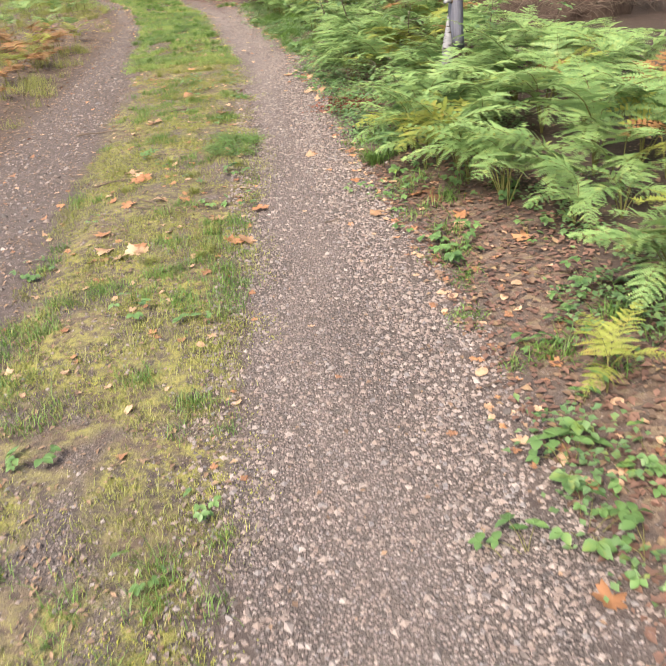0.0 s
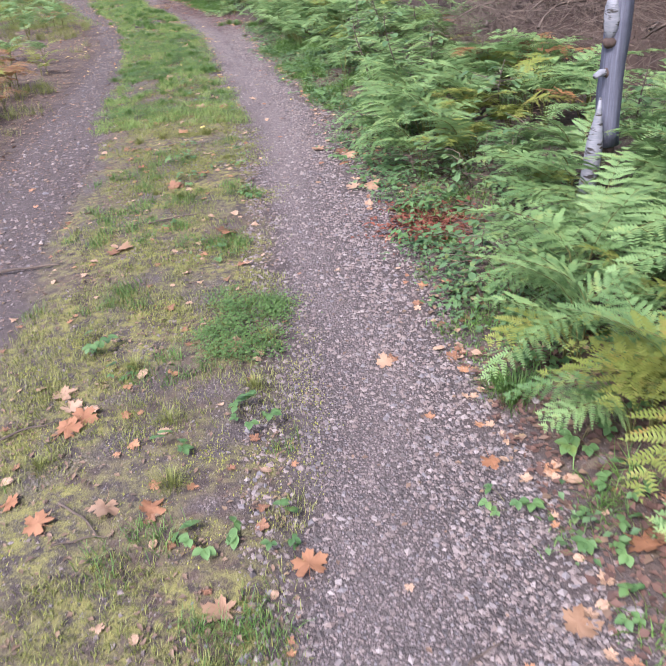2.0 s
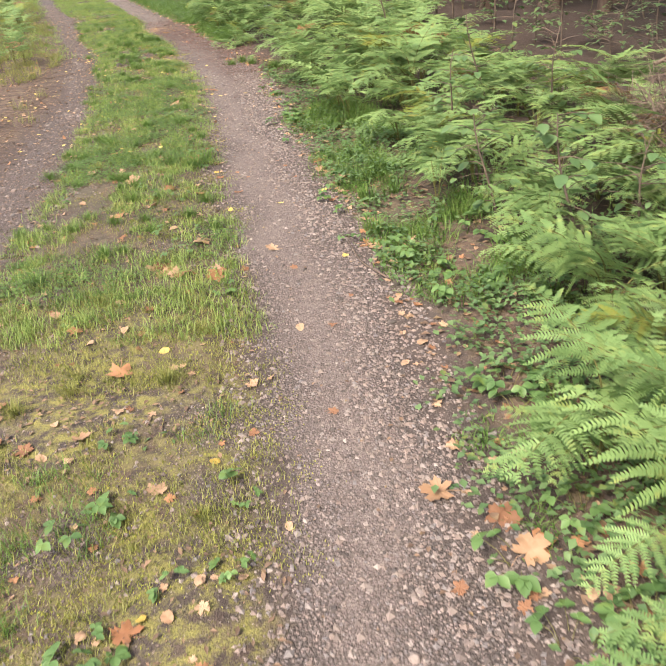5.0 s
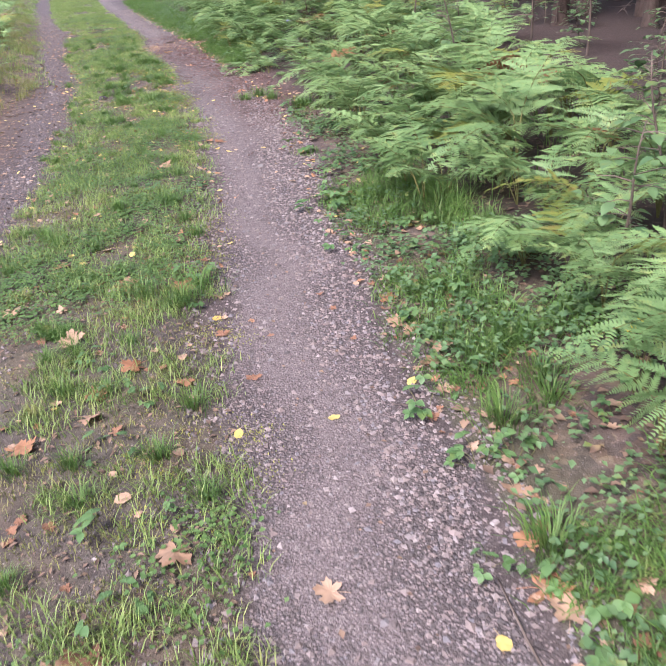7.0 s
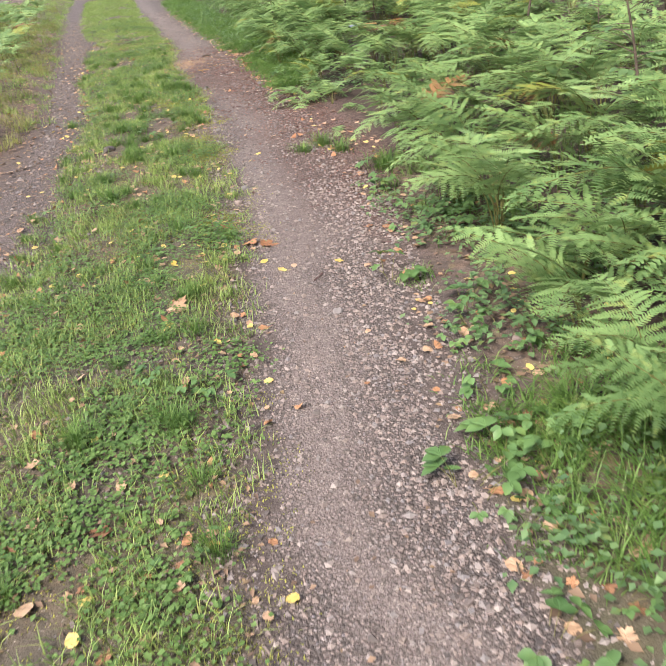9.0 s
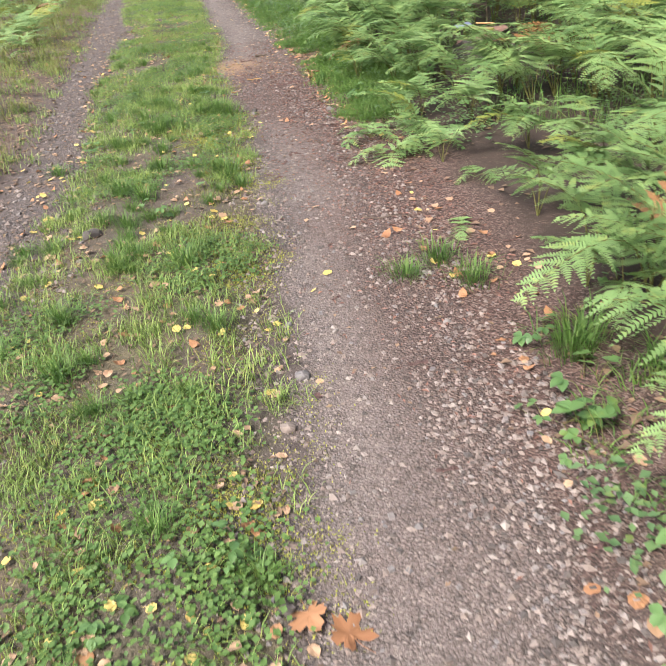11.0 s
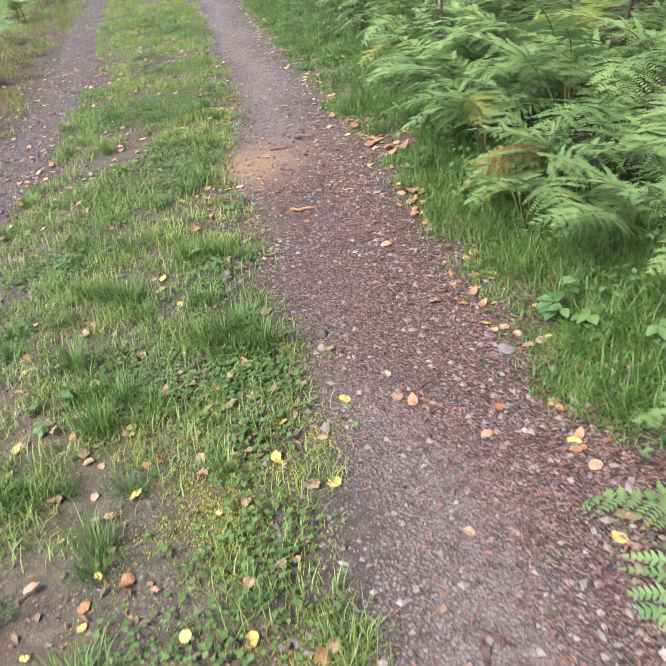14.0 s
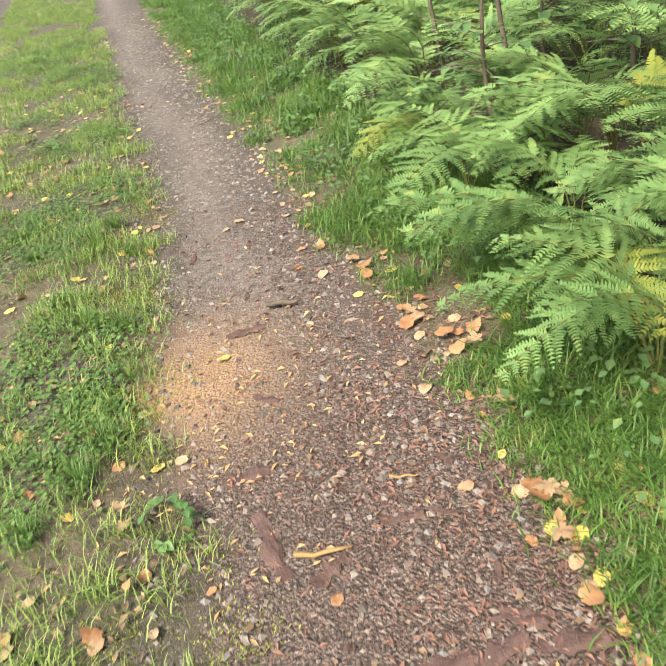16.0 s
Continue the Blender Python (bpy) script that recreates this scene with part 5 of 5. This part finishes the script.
# ---------------------------------------------------------------- fallen leaves
def leaf_shape(seed, lobes):
    """A dry leaf: a lobed or an oval outline round a midrib, curled; with a thin stalk."""
    r = random.Random(seed)
    vs, fs, n = [(0, 0, 0)], [], 0
    if lobes:
        rim = []
        for i in range(30):
            a = 2 * math.pi * i / 30
            l = (0.31 + 0.16 * abs(math.cos(2.5 * a)) ** 0.9 + 0.045 * math.cos(15 * a)) * (1 + 0.16 * math.cos(a + seed))
            if abs(a - math.pi) < 0.35:
                l *= 0.55
            rim.append((l * r.uniform(0.88, 1.08) * math.cos(a), l * r.uniform(0.88, 1.05) * math.sin(a)))
    else:
        rim = []
        for i in range(20):
            a = 2 * math.pi * i / 20
            l = 0.40 * (1 + 0.28 * math.cos(a)) * (0.80 + 0.20 * abs(math.cos(a)))
            rim.append((l * math.cos(a) * 1.1 * (1.12 if i == 0 else 1), l * math.sin(a) * 1.06 * (1 + 0.05 * (-1) ** i)))
    cx, cy, curl = r.uniform(-1.2, 1.6), r.uniform(-1.0, 1.6), r.uniform(0.02, 0.2)
    bump = lambda x, y: 0.5 * cx * x * x + 0.5 * cy * y * y + curl * x + 0.05 * math.sin(9 * x + seed) * math.cos(7 * y)
    for f in (0.5, 1.0):
        for x, y in rim:
            vs.append((x * f, y * f, bump(x * f, y * f)))
    k = len(rim)
    fs += [(0, 1 + i, 1 + (i + 1) % k) for i in range(k)]
    fs += [(1 + i, 1 + k + i, 1 + k + (i + 1) % k, 1 + (i + 1) % k) for i in range(k)]
    a, b = sweep([(-0.12, 0, 0.012), (-0.42, 0.02, 0.03), (-0.70, r.uniform(-0.1, 0.1), 0.05)], [0.010, 0.009, 0.007], 4)
    fs += [tuple(q + len(vs) for q in f) for f in b]
    vs += a
    low = min(v[2] for v in vs)
    return [(x, y, z - low) for x, y, z in vs], fs


def leaf_set(mat, lobes, seeds):
    return [mesh_np("leaf", *leaf_shape(s, lobes), mat, True) for s in seeds]


LEAVES = {"orange": leaf_set(M_LEAF_O, True, (1, 2, 3)), "pale": leaf_set(M_LEAF_P, True, (4, 5, 6)), "brown": leaf_set(M_LEAF_B, True, (7, 8)), "yellow": leaf_set(M_LEAF_Y, False, (9, 10, 11)), "tan": leaf_set(M_LEAF_P, False, (12, 13, 14)), "rust": leaf_set(M_LEAF_O, False, (15, 16))}
LEAF_WORDS = {"orange": "curled orange maple leaf lying on the ground", "pale": "pale tan maple leaf lying on the ground", "brown": "withered brown maple leaf lying on the ground",
              "yellow": "bright yellow birch leaf lying on the ground", "tan": "pale dry birch leaf lying on the ground", "rust": "rusty orange birch leaf lying on the ground"}


def drop_leaf(x, y, kind, size, lift=0.004):
    ob = new("fallen_leaf", random.choice(LEAVES[kind]))
    ob.matrix_basis = pose(x, y, float(height(x, y)) + lift, random.uniform(-14, 14), random.uniform(-14, 14), random.uniform(0, 360)) @ Matrix.Diagonal((size, size, size, 1))
    tagged(ob, LEAF_WORDS[kind], "leaf", "fallen leaves")


MAPLE_A = [(-1.01, 6.78), (-1.05, 6.74), (-0.47, 6.97), (-0.43, 6.93), (-0.76, 5.25), (-0.83, 5.36), (-0.69, 5.19), (-0.72, 5.12), (-0.68, 5.23), (0.11, 4.02), (0.14, 3.99), (0.21, 3.99), (0.21, 4.48), (-0.39, 3.96),
           (-0.39, 3.90), (-0.35, 3.90), (-0.45, 3.83), (-0.45, 4.70), (-0.55, 3.92), (-0.64, 4.16), (-0.30, 4.70), (-0.01, 4.32), (0.77, 4.90), (0.44, 5.51), (0.90, 4.28), (1.19, 4.55), (1.14, 4.52), (1.34, 4.00),
           (1.36, 4.14), (1.25, 4.42), (-0.18, 5.65), (-0.77, 4.74), (-0.64, 4.64)]
MAPLE_B = [(-0.02, 8.63), (-1.55, 8.85), (-1.42, 8.82), (-1.24, 8.87), (-0.90, 8.62), (-1.33, 8.33), (0.15, 8.52), (0.24, 8.41), (0.21, 8.38), (-1.33, 10.32), (-1.37, 10.30), (-1.06, 10.24), (-0.98, 7.86), (-0.82, 8.08),
           (-1.56, 9.63), (-1.24, 9.30), (0.38, 7.65), (0.27, 7.67), (0.56, 7.62), (-1.29, 10.26), (-1.32, 10.22), (-1.21, 10.21), (-1.25, 10.20), (-1.04, 10.26), (-1.06, 10.18), (-1.40, 10.29), (-1.02, 10.17)]
SMALL_A = [(-0.79, 8.13), (-0.72, 8.13), (-0.74, 8.77), (0.02, 7.83), (-1.10, 9.47), (-0.56, 9.67), (-0.87, 11.28), (-1.33, 11.07), (-0.41, 10.43), (-1.43, 12.02), (-1.86, 11.33), (-1.17, 11.19), (-0.61, 11.49), (-1.56, 12.85), (-0.62, 12.98), (-2.15, 12.33)]
MAPLE_C = [(-1.97, 11.76), (-1.73, 11.40), (-1.69, 11.24), (-1.86, 11.09), (-1.23, 10.66), (-1.96, 12.32), (-2.37, 12.05), (-0.60, 11.87), (-0.49, 11.74), (-0.52, 11.62), (-0.81, 10.56), (-1.64, 11.56), (-0.32, 10.92), (-0.32, 10.73),
           (-0.28, 10.58), (-0.25, 10.51), (-0.11, 10.41), (-1.42, 11.48), (-2.10, 12.47), (-2.08, 12.34), (-1.97, 12.37), (-1.93, 12.34), (-1.79, 12.51), (-1.65, 12.30), (-1.00, 13.52), (-0.71, 12.15), (-0.55, 11.86), (-0.66, 11.94),
           (-2.12, 13.03), (-2.34, 14.30), (-2.37, 12.56), (-0.70, 12.61)]
MIXED_D = [(-2.99, 15.88), (-2.74, 15.19), (-2.54, 15.21), (-2.47, 14.41), (-2.56, 14.16), (-1.62, 15.19), (-1.57, 14.72), (-1.51, 14.76), (-1.36, 14.63), (-2.38, 14.37), (-2.97, 15.55), (-2.56, 14.57), (-2.77, 14.45), (-1.36, 14.90),
           (-2.64, 14.85), (-2.19, 14.50), (-3.10, 16.81), (-3.30, 18.00), (-4.04, 17.85), (-3.76, 17.91), (-3.54, 16.96), (-3.37, 16.71), (-3.29, 16.55), (-3.09, 16.57), (-3.25, 16.48), (-2.39, 17.54), (-2.20, 17.21), (-2.38, 17.04),
           (-2.23, 16.76), (-2.19, 17.37), (-2.17, 17.35), (-2.36, 17.90), (-2.13, 17.45), (-3.22, 17.21), (-3.51, 16.77)]
YELLOW_D = [(-2.30, 14.83), (-2.08, 14.79), (-1.96, 14.69), (-2.89, 15.34), (-2.82, 15.32), (-2.53, 14.79), (-2.30, 14.53), (-2.32, 14.17), (-2.33, 14.14), (-1.50, 15.12), (-1.71, 14.78), (-1.51, 14.86), (-2.92, 15.21),
            (-3.28, 17.42), (-3.58, 17.44), (-2.56, 16.66), (-2.31, 17.46), (-3.62, 18.17), (-3.28, 17.27), (-2.27, 17.33)]
MIXED_E = [(-3.97, 19.12), (-3.91, 19.13), (-4.22, 18.89), (-4.10, 18.88), (-4.05, 18.66), (-3.88, 18.81), (-3.83, 18.81), (-3.89, 18.76), (-3.41, 18.99), (-3.17, 18.99), (-3.10, 19.29), (-3.02, 19.02), (-3.42, 19.57), (-3.36, 19.69),
           (-3.73, 19.27), (-3.90, 18.98), (-4.07, 19.02), (-4.57, 20.18), (-4.30, 19.85), (-4.20, 19.85), (-4.25, 19.42), (-4.34, 19.17), (-4.40, 19.12), (-4.36, 19.12), (-4.66, 20.54), (-4.63, 20.48), (-4.52, 20.34), (-4.96, 20.71)]
CLUSTER_E = [(-3.99, 21.36), (-3.96, 21.33), (-3.97, 21.28), (-3.94, 21.29), (-3.86, 21.19), (-3.81, 21.20), (-3.79, 21.13), (-3.76, 21.14), (-3.77, 21.20), (-3.82, 21.12), (-3.66, 20.58), (-3.62, 20.56), (-3.59, 20.55), (-3.58, 20.52),
             (-3.61, 20.43), (-4.15, 21.65), (-4.12, 21.58), (-4.19, 21.72), (-3.70, 20.89), (-3.58, 20.28), (-3.64, 20.54)]
YELLOW_E = [(-3.67, 20.01), (-4.37, 20.06), (-4.49, 19.60), (-4.65, 19.47), (-3.88, 19.27), (-3.82, 19.12), (-3.77, 19.06), (-3.78, 18.87), (-3.74, 18.72), (-4.32, 18.87), (-3.19, 18.87), (-3.23, 19.43), (-3.42, 20.52), (-3.80, 21.45),
            (-5.11, 21.08), (-3.46, 19.01), (-2.97, 18.86), (-3.67, 21.24), (-3.93, 21.20), (-3.47, 20.69), (-3.81, 20.58), (-3.52, 20.22), (-3.58, 20.43), (-3.55, 20.32), (-4.55, 21.18), (-4.75, 22.19), (-4.29, 21.63), (-5.08, 21.05), (-4.56, 20.15), (-5.56, 22.53)]


def build_leaves():
    random.seed(51)
    for spots in (MAPLE_A, MAPLE_B, MAPLE_C):
        for x, y in spots:
            drop_leaf(x, y, random.choice(("orange", "pale", "pale", "orange", "brown")), random.uniform(0.075, 0.125))
    for x, y in SMALL_A + YELLOW_D + YELLOW_E:
        drop_leaf(x, y, random.choice(("yellow", "yellow", "tan")), random.uniform(0.036, 0.052))
    for x, y in CLUSTER_E:
        # the heap of leaves lies on flattened grass
        drop_leaf(x, y, random.choice(("rust", "rust", "tan", "pale")), random.uniform(0.05, 0.068), random.uniform(0.008, 0.022))
    for x, y in MIXED_D + MIXED_E:
        drop_leaf(x, y, random.choice(("tan", "rust", "rust", "tan", "pale")), random.uniform(0.036, 0.056))
    for x, y, s in ((-2.20, 15.03, 0.10), (-2.11, 15.00, 0.105), (1.62, 3.75, 0.11), (1.45, 1.60, 0.10)):
        drop_leaf(x, y, "orange", s)
    loose = []
    for _ in range(2600):
        y = random.uniform(2, 28)
        where = random.random()
        if where < 0.45:
            x = float(path_r(y)) + random.uniform(-0.06, 0.75) * random.random() ** 0.5
        elif where < 0.82:
            x = float(path_l(y)) - random.uniform(-0.05, 1.35)
        elif where < 0.85:
            x = float(path_l(y)) + random.uniform(0.1, 0.8)
        else:
            x = float(track_l(y)) - random.uniform(-0.5, 1.2)
        if where < 0.45 and 14.3 < y < 18.8 and random.random() < 0.6:
            continue
        kind = random.choice(("orange", "pale", "brown", "brown", "tan")) if y < 13 else random.choice(("tan", "tan", "yellow", "rust", "rust", "tan"))
        size = random.uniform(0.022, 0.050) * (1.35 if y < 13 and random.random() < 0.3 else 1.0)
        loose.append((random.choice(LEAVES[kind]), pose(x, y, float(height(x, y)) + 0.004, random.uniform(-14, 14), random.uniform(-14, 14), random.uniform(0, 360)) @ Matrix.Diagonal((size, size, size, 1))))
    for _ in range(1000):
        y = random.uniform(12.5, 25)
        x = float(path_l(y)) - random.uniform(-0.04, 1.35) if random.random() < 0.62 else float(track_l(y)) + random.uniform(-1.6, 0.45)
        size = random.uniform(0.022, 0.046)
        loose.append((random.choice(LEAVES[random.choice(("tan", "tan", "rust", "yellow", "pale"))]), pose(x, y, float(height(x, y)) + random.uniform(0.004, 0.02), random.uniform(-20, 20), random.uniform(-20, 20), random.uniform(0, 360)) @ Matrix.Diagonal((size, size * random.uniform(0.8, 1.2), size, 1))))
    join_meshes("scattered_leaves", loose, "small dry leaves scattered over moss and gravel", "leaves")


build_leaves()

# ---------------------------------------------------------------- sticks, bark, larger stones
def stick(x, y, az, ln, rad, label="dry brown twig lying on the path", mat=None):
    r = random.Random(int(x * 1000))
    pts = [((q - 0.5) * ln, 0.05 * ln * math.sin(q * 4 + x), 0.004 + rad + 0.01 * abs(math.sin(q * 5 + y))) for q in np.linspace(0, 1, 7)]
    vs, fs = sweep(pts, [rad * (1 - 0.09 * i) * r.uniform(0.85, 1.15) for i in range(7)], 6)
    ob = new("twig", mesh_np("twig", vs, fs, mat or M_TWIG, True))
    ob.matrix_basis = pose(x, y, float(height(x, y)), 0, 0, az)
    tagged(ob, label, "twig")


def bark_piece(x, y, az, ln, wd, seed):
    bm = bmesh.new()
    bmesh.ops.create_grid(bm, x_segments=9, y_segments=4, size=0.5)
    for v in bm.verts:
        px, py = v.co.x, v.co.y
        v.co = Vector((px * ln * random.uniform(0.93, 1.05), py * 0.7 * wd * random.uniform(0.75, 1.15) * (1 - 0.35 * (2 * px) ** 2) * (1 + 0.25 * math.sin(px * 14 + seed) + 0.15 * math.sin(px * 37 + seed)), 0.004 - 0.05 * wd * (2 * py) ** 2 + 0.002 * math.sin(px * 11 + seed) + 0.002 * math.sin(py * 23 + px * 7)))
    geo = bmesh.ops.extrude_face_region(bm, geom=bm.faces[:])
    bmesh.ops.translate(bm, vec=(0, 0, 0.002), verts=[g for g in geo["geom"] if isinstance(g, bmesh.types.BMVert)])
    ob = new("bark_piece", bm_mesh("bark_piece", bm, M_BARKBIT, False))
    ob.matrix_basis = pose(x, y, float(height(x, y)), random.uniform(-4, 4), 0, az)
    tagged(ob, "flat piece of reddish brown bark on the path", "bark")


def boulder(x, y, s, seed):
    bm = bmesh.new()
    bmesh.ops.create_icosphere(bm, subdivisions=2, radius=1, matrix=Matrix.Diagonal((s, s * 0.75, s * 0.55, 1)))
    for v in bm.verts:
        v.co += 0.35 * s * noise.noise_vector(v.co / s * 1.1 + Vector((seed, 0, 0)))
    ob = new("stone", bm_mesh("stone", bm, M_PEBBLE, False))
    ob.matrix_basis = pose(x, y, float(height(x, y)) + s * 0.15, 0, 0, seed * 40)
    tagged(ob, "small grey stone half sunk in the ground", "stone", "stones along the path")


def pebble_material():
    k = Nodes("pebble")
    col = k.ramp(k.n("ShaderNodeObjectInfo").outputs["Random"], STONE)
    n = k.noise(k.obj(), 60.0, 5)
    col = k.mix(k.math("MULTIPLY", n, 0.5), col, (0.109, 0.0952, 0.0884))
    k.bump(n, 0.4, 0.004)
    return k.done(col, 0.7, 0.3)


M_PEBBLE = pebble_material()


def build_debris():
    random.seed(61)
    stick(0.66, 4.19, 40, 0.11, 0.005)
    stick(-0.51, 4.65, -40, 0.22, 0.005)
    stick(-0.47, 4.56, 12, 0.17, 0.004)
    stick(-0.89, 5.09, 30, 0.25, 0.006)
    stick(-0.83, 7.2, 22, 0.3, 0.006)
    stick(-1.5, 6.6, 5, 0.35, 0.010)
    stick(-0.30, 10.35, 115, 0.55, 0.005)
    stick(-2.66, 18.05, 10, 0.12, 0.006)
    stick(-4.12, 20.40, 15, 0.13, 0.007, "pale splinter of wood on the path", M_CHIP)
    stick(-4.13, 19.93, 35, 0.07, 0.005, "pale splinter of wood on the path", M_CHIP)
    stick(-3.95, 20.62, 5, 0.07, 0.004, "pale splinter of wood on the path", M_CHIP)
    stick(-4.40, 21.45, 8, 0.12, 0.012)
    for x, y, az, ln, wd, s in ((-4.25, 20.43, -62, 0.22, 0.07, 1), (-3.62, 20.19, 8, 0.13, 0.07, 2), (-3.75, 20.17, 32, 0.12, 0.06, 9), (-3.70, 20.24, -20, 0.09, 0.05, 10), (-3.85, 20.14, 12, 0.12, 0.06, 3), (-4.51, 21.32, 20, 0.14, 0.06, 4), (-4.36, 20.65, 25, 0.13, 0.08, 5), (-4.37, 20.96, -20, 0.09, 0.04, 6), (-4.10, 20.36, 50, 0.10, 0.05, 7), (-3.95, 20.5, 10, 0.10, 0.04, 8)):
        bark_piece(x, y, az, ln, wd, s)
    for _ in range(60):
        y = random.uniform(14.5, 22)
        bark_piece(float(path_l(y)) + random.uniform(0.1, 1.2), y, random.uniform(0, 180), random.uniform(0.03, 0.09), random.uniform(0.012, 0.03), random.random() * 9)
    for _ in range(46):
        y = random.uniform(2, 24)
        stick(float(path_r(y)) + random.uniform(-0.25, 0.9) if random.random() < 0.6 else float(track_l(y)) + random.uniform(-0.6, 0.5), y, random.uniform(0, 180), random.uniform(0.06, 0.3), random.uniform(0.0018, 0.004))
    for i in range(70):
        y = random.uniform(1.8, 24)
        x = float(path_l(y)) + random.uniform(-0.25, 1.1) if random.random() < 0.6 else float(track_l(y)) + random.uniform(-0.3, 0.8)
        boulder(x, y, random.uniform(0.011, 0.024), i)
    for x, y, s in ((-3.77, 19.35, 0.024), (-3.75, 19.27, 0.02), (-4.25, 19.70, 0.035), (-3.16, 19.27, 0.028), (-2.42, 17.28, 0.02), (-3.83, 17.0, 0.05), (-2.46, 15.93, 0.03), (-2.43, 15.66, 0.028), (-2.0, 12.28, 0.02)):
        boulder(x, y, s, int(x * -10))


build_debris()


def build_tufts():
    """Taller tufts of grass that stand out; each can be counted."""
    random.seed(71)
    made = []
    for s in range(4):
        n = 130
        a, r = rng.uniform(0, 6.283, n), np.abs(rng.normal(0, 0.045, n))
        ln, lean = rng.uniform(0.5, 1.1, n) * 0.13, rng.uniform(0.25, 0.95, n)
        x, y = r * np.cos(a), r * np.sin(a)
        a = a + rng.normal(0, 0.5, n)
        dx, dy, w = np.cos(a), np.sin(a), rng.uniform(0.0012, 0.0022, n)
        V = np.empty((n, 5, 3))
        for k, (o, h, wk) in enumerate(((0, 0, 1), (0, 0, -1), (0.35, 0.6, -0.8), (0.35, 0.6, 0.8), (0.95, 0.85, 0))):
            V[:, k] = np.stack([x + dx * ln * lean * o - dy * w * wk, y + dy * ln * lean * o + dx * w * wk, h * ln * np.sqrt(1 - 0.5 * lean * lean) * (1 - 0.25 * lean * (k == 4))], -1)
        kk = (np.arange(n) * 5)[:, None]
        made.append([mesh_np("grass_tuft", V.reshape(-1, 3), [*(np.array([[0, 1, 2, 3]]) + kk).tolist(), *(np.array([[3, 2, 4]]) + kk).tolist()], m, True) for m in (M_GRASS, M_GRASS_Y)])
    for spots, tone, size, words in ((TUFT_A, 1, 0.62, "yellow-green grass tuft on the mossy strip"), (TUFT_B, 0, 1.0, "green grass tuft on the middle strip"), (TUFT_D, 0, 0.70, "low green grass tuft among fallen leaves"), (TUFT_C, 0, 1.15, "tall green grass tuft beside the footpath")):
        for x, y in spots:
            s = size * random.uniform(0.8, 1.2)
            ob = new("grass_tuft", random.choice(made)[tone])
            ob.matrix_basis = pose(x, y, float(height(x, y)) - 0.003, 0, 0, random.uniform(0, 360)) @ Matrix.Diagonal((s, s, s * random.uniform(0.8, 1.1), 1))
            tagged(ob, words, "grass", "grass tufts")


TUFT_D = [(-3.77, 17.33), (-3.67, 17.1), (-3.79, 17.63), (-4.09, 17.9), (-3.42, 17.02), (-3.97, 17.55), (-3.61, 17.21), (-3.62, 16.98), (-3.68, 17.97), (-3.38, 17.59), (-3.36, 17.4), (-1.86, 11.42), (-1.72, 11.76), (-2.16, 11.89), (-2.11, 12.29), (-1.64, 12.09), (-1.65, 11.0), (-4.95, 20.7), (-4.8, 20.78), (-4.87, 20.45), (-4.81, 20.63), (-4.44, 19.39), (-3.41, 17.82), (-4.38, 18.52), (-4.04, 18.29), (-3.58, 17.81), (-3.85, 18.64), (-4.29, 18.77), (-4.04, 19.20)]
for spot in range(110):
    ty = random.Random(spot).uniform(10.0, 22.5)
    TUFT_D.append((float(path_l(ty)) - 0.05 - 1.25 * random.Random(spot + 900).random(), ty))
TUFT_A = [(0.0, 3.77), (0.03, 3.84), (-0.74, 4.91), (-0.35, 5.16), (-0.07, 5.37), (-0.26, 4.81), (-0.59, 5.53), (-0.06, 5.74), (-0.26, 3.74), (-0.01, 4.13), (-0.98, 9.62), (-1.39, 9.16), (-1.40, 9.27), (-1.55, 9.03), (-1.03, 9.24),
          (-0.72, 8.51), (-0.88, 7.62), (-1.08, 7.75), (-1.54, 9.93), (-1.92, 11.29), (-2.39, 12.20)]
TUFT_B = [(-4.56, 19.50), (-4.65, 19.54), (-4.09, 19.27), (-4.04, 19.30), (-4.17, 19.25), (-4.30, 18.79), (-4.46, 19.84), (-4.54, 19.06), (-4.79, 19.95), (-4.79, 19.56), (-3.45, 17.88), (-3.53, 17.94), (-4.30, 18.91), (-4.49, 18.51),
          (-4.07, 18.36), (-3.96, 17.59), (-3.49, 16.63), (-3.19, 16.69), (-3.77, 17.47), (-4.08, 19.39), (-3.94, 19.25), (-3.93, 18.01), (-3.46, 16.76), (-3.52, 16.67), (-2.86, 16.17), (-3.30, 15.84), (-1.80, 12.20), (-1.62, 12.15), (-1.59, 12.32)]
TUFT_C = [(0.90, 5.23), (0.87, 5.31), (-2.12, 16.80), (-2.23, 16.66), (-1.96, 16.62), (-0.26, 10.70), (-0.17, 11.78), (-0.24, 11.72), (-0.16, 11.49), (-0.32, 11.24), (-0.15, 11.36), (-1.62, 16.12), (-1.58, 16.2)]
build_tufts()
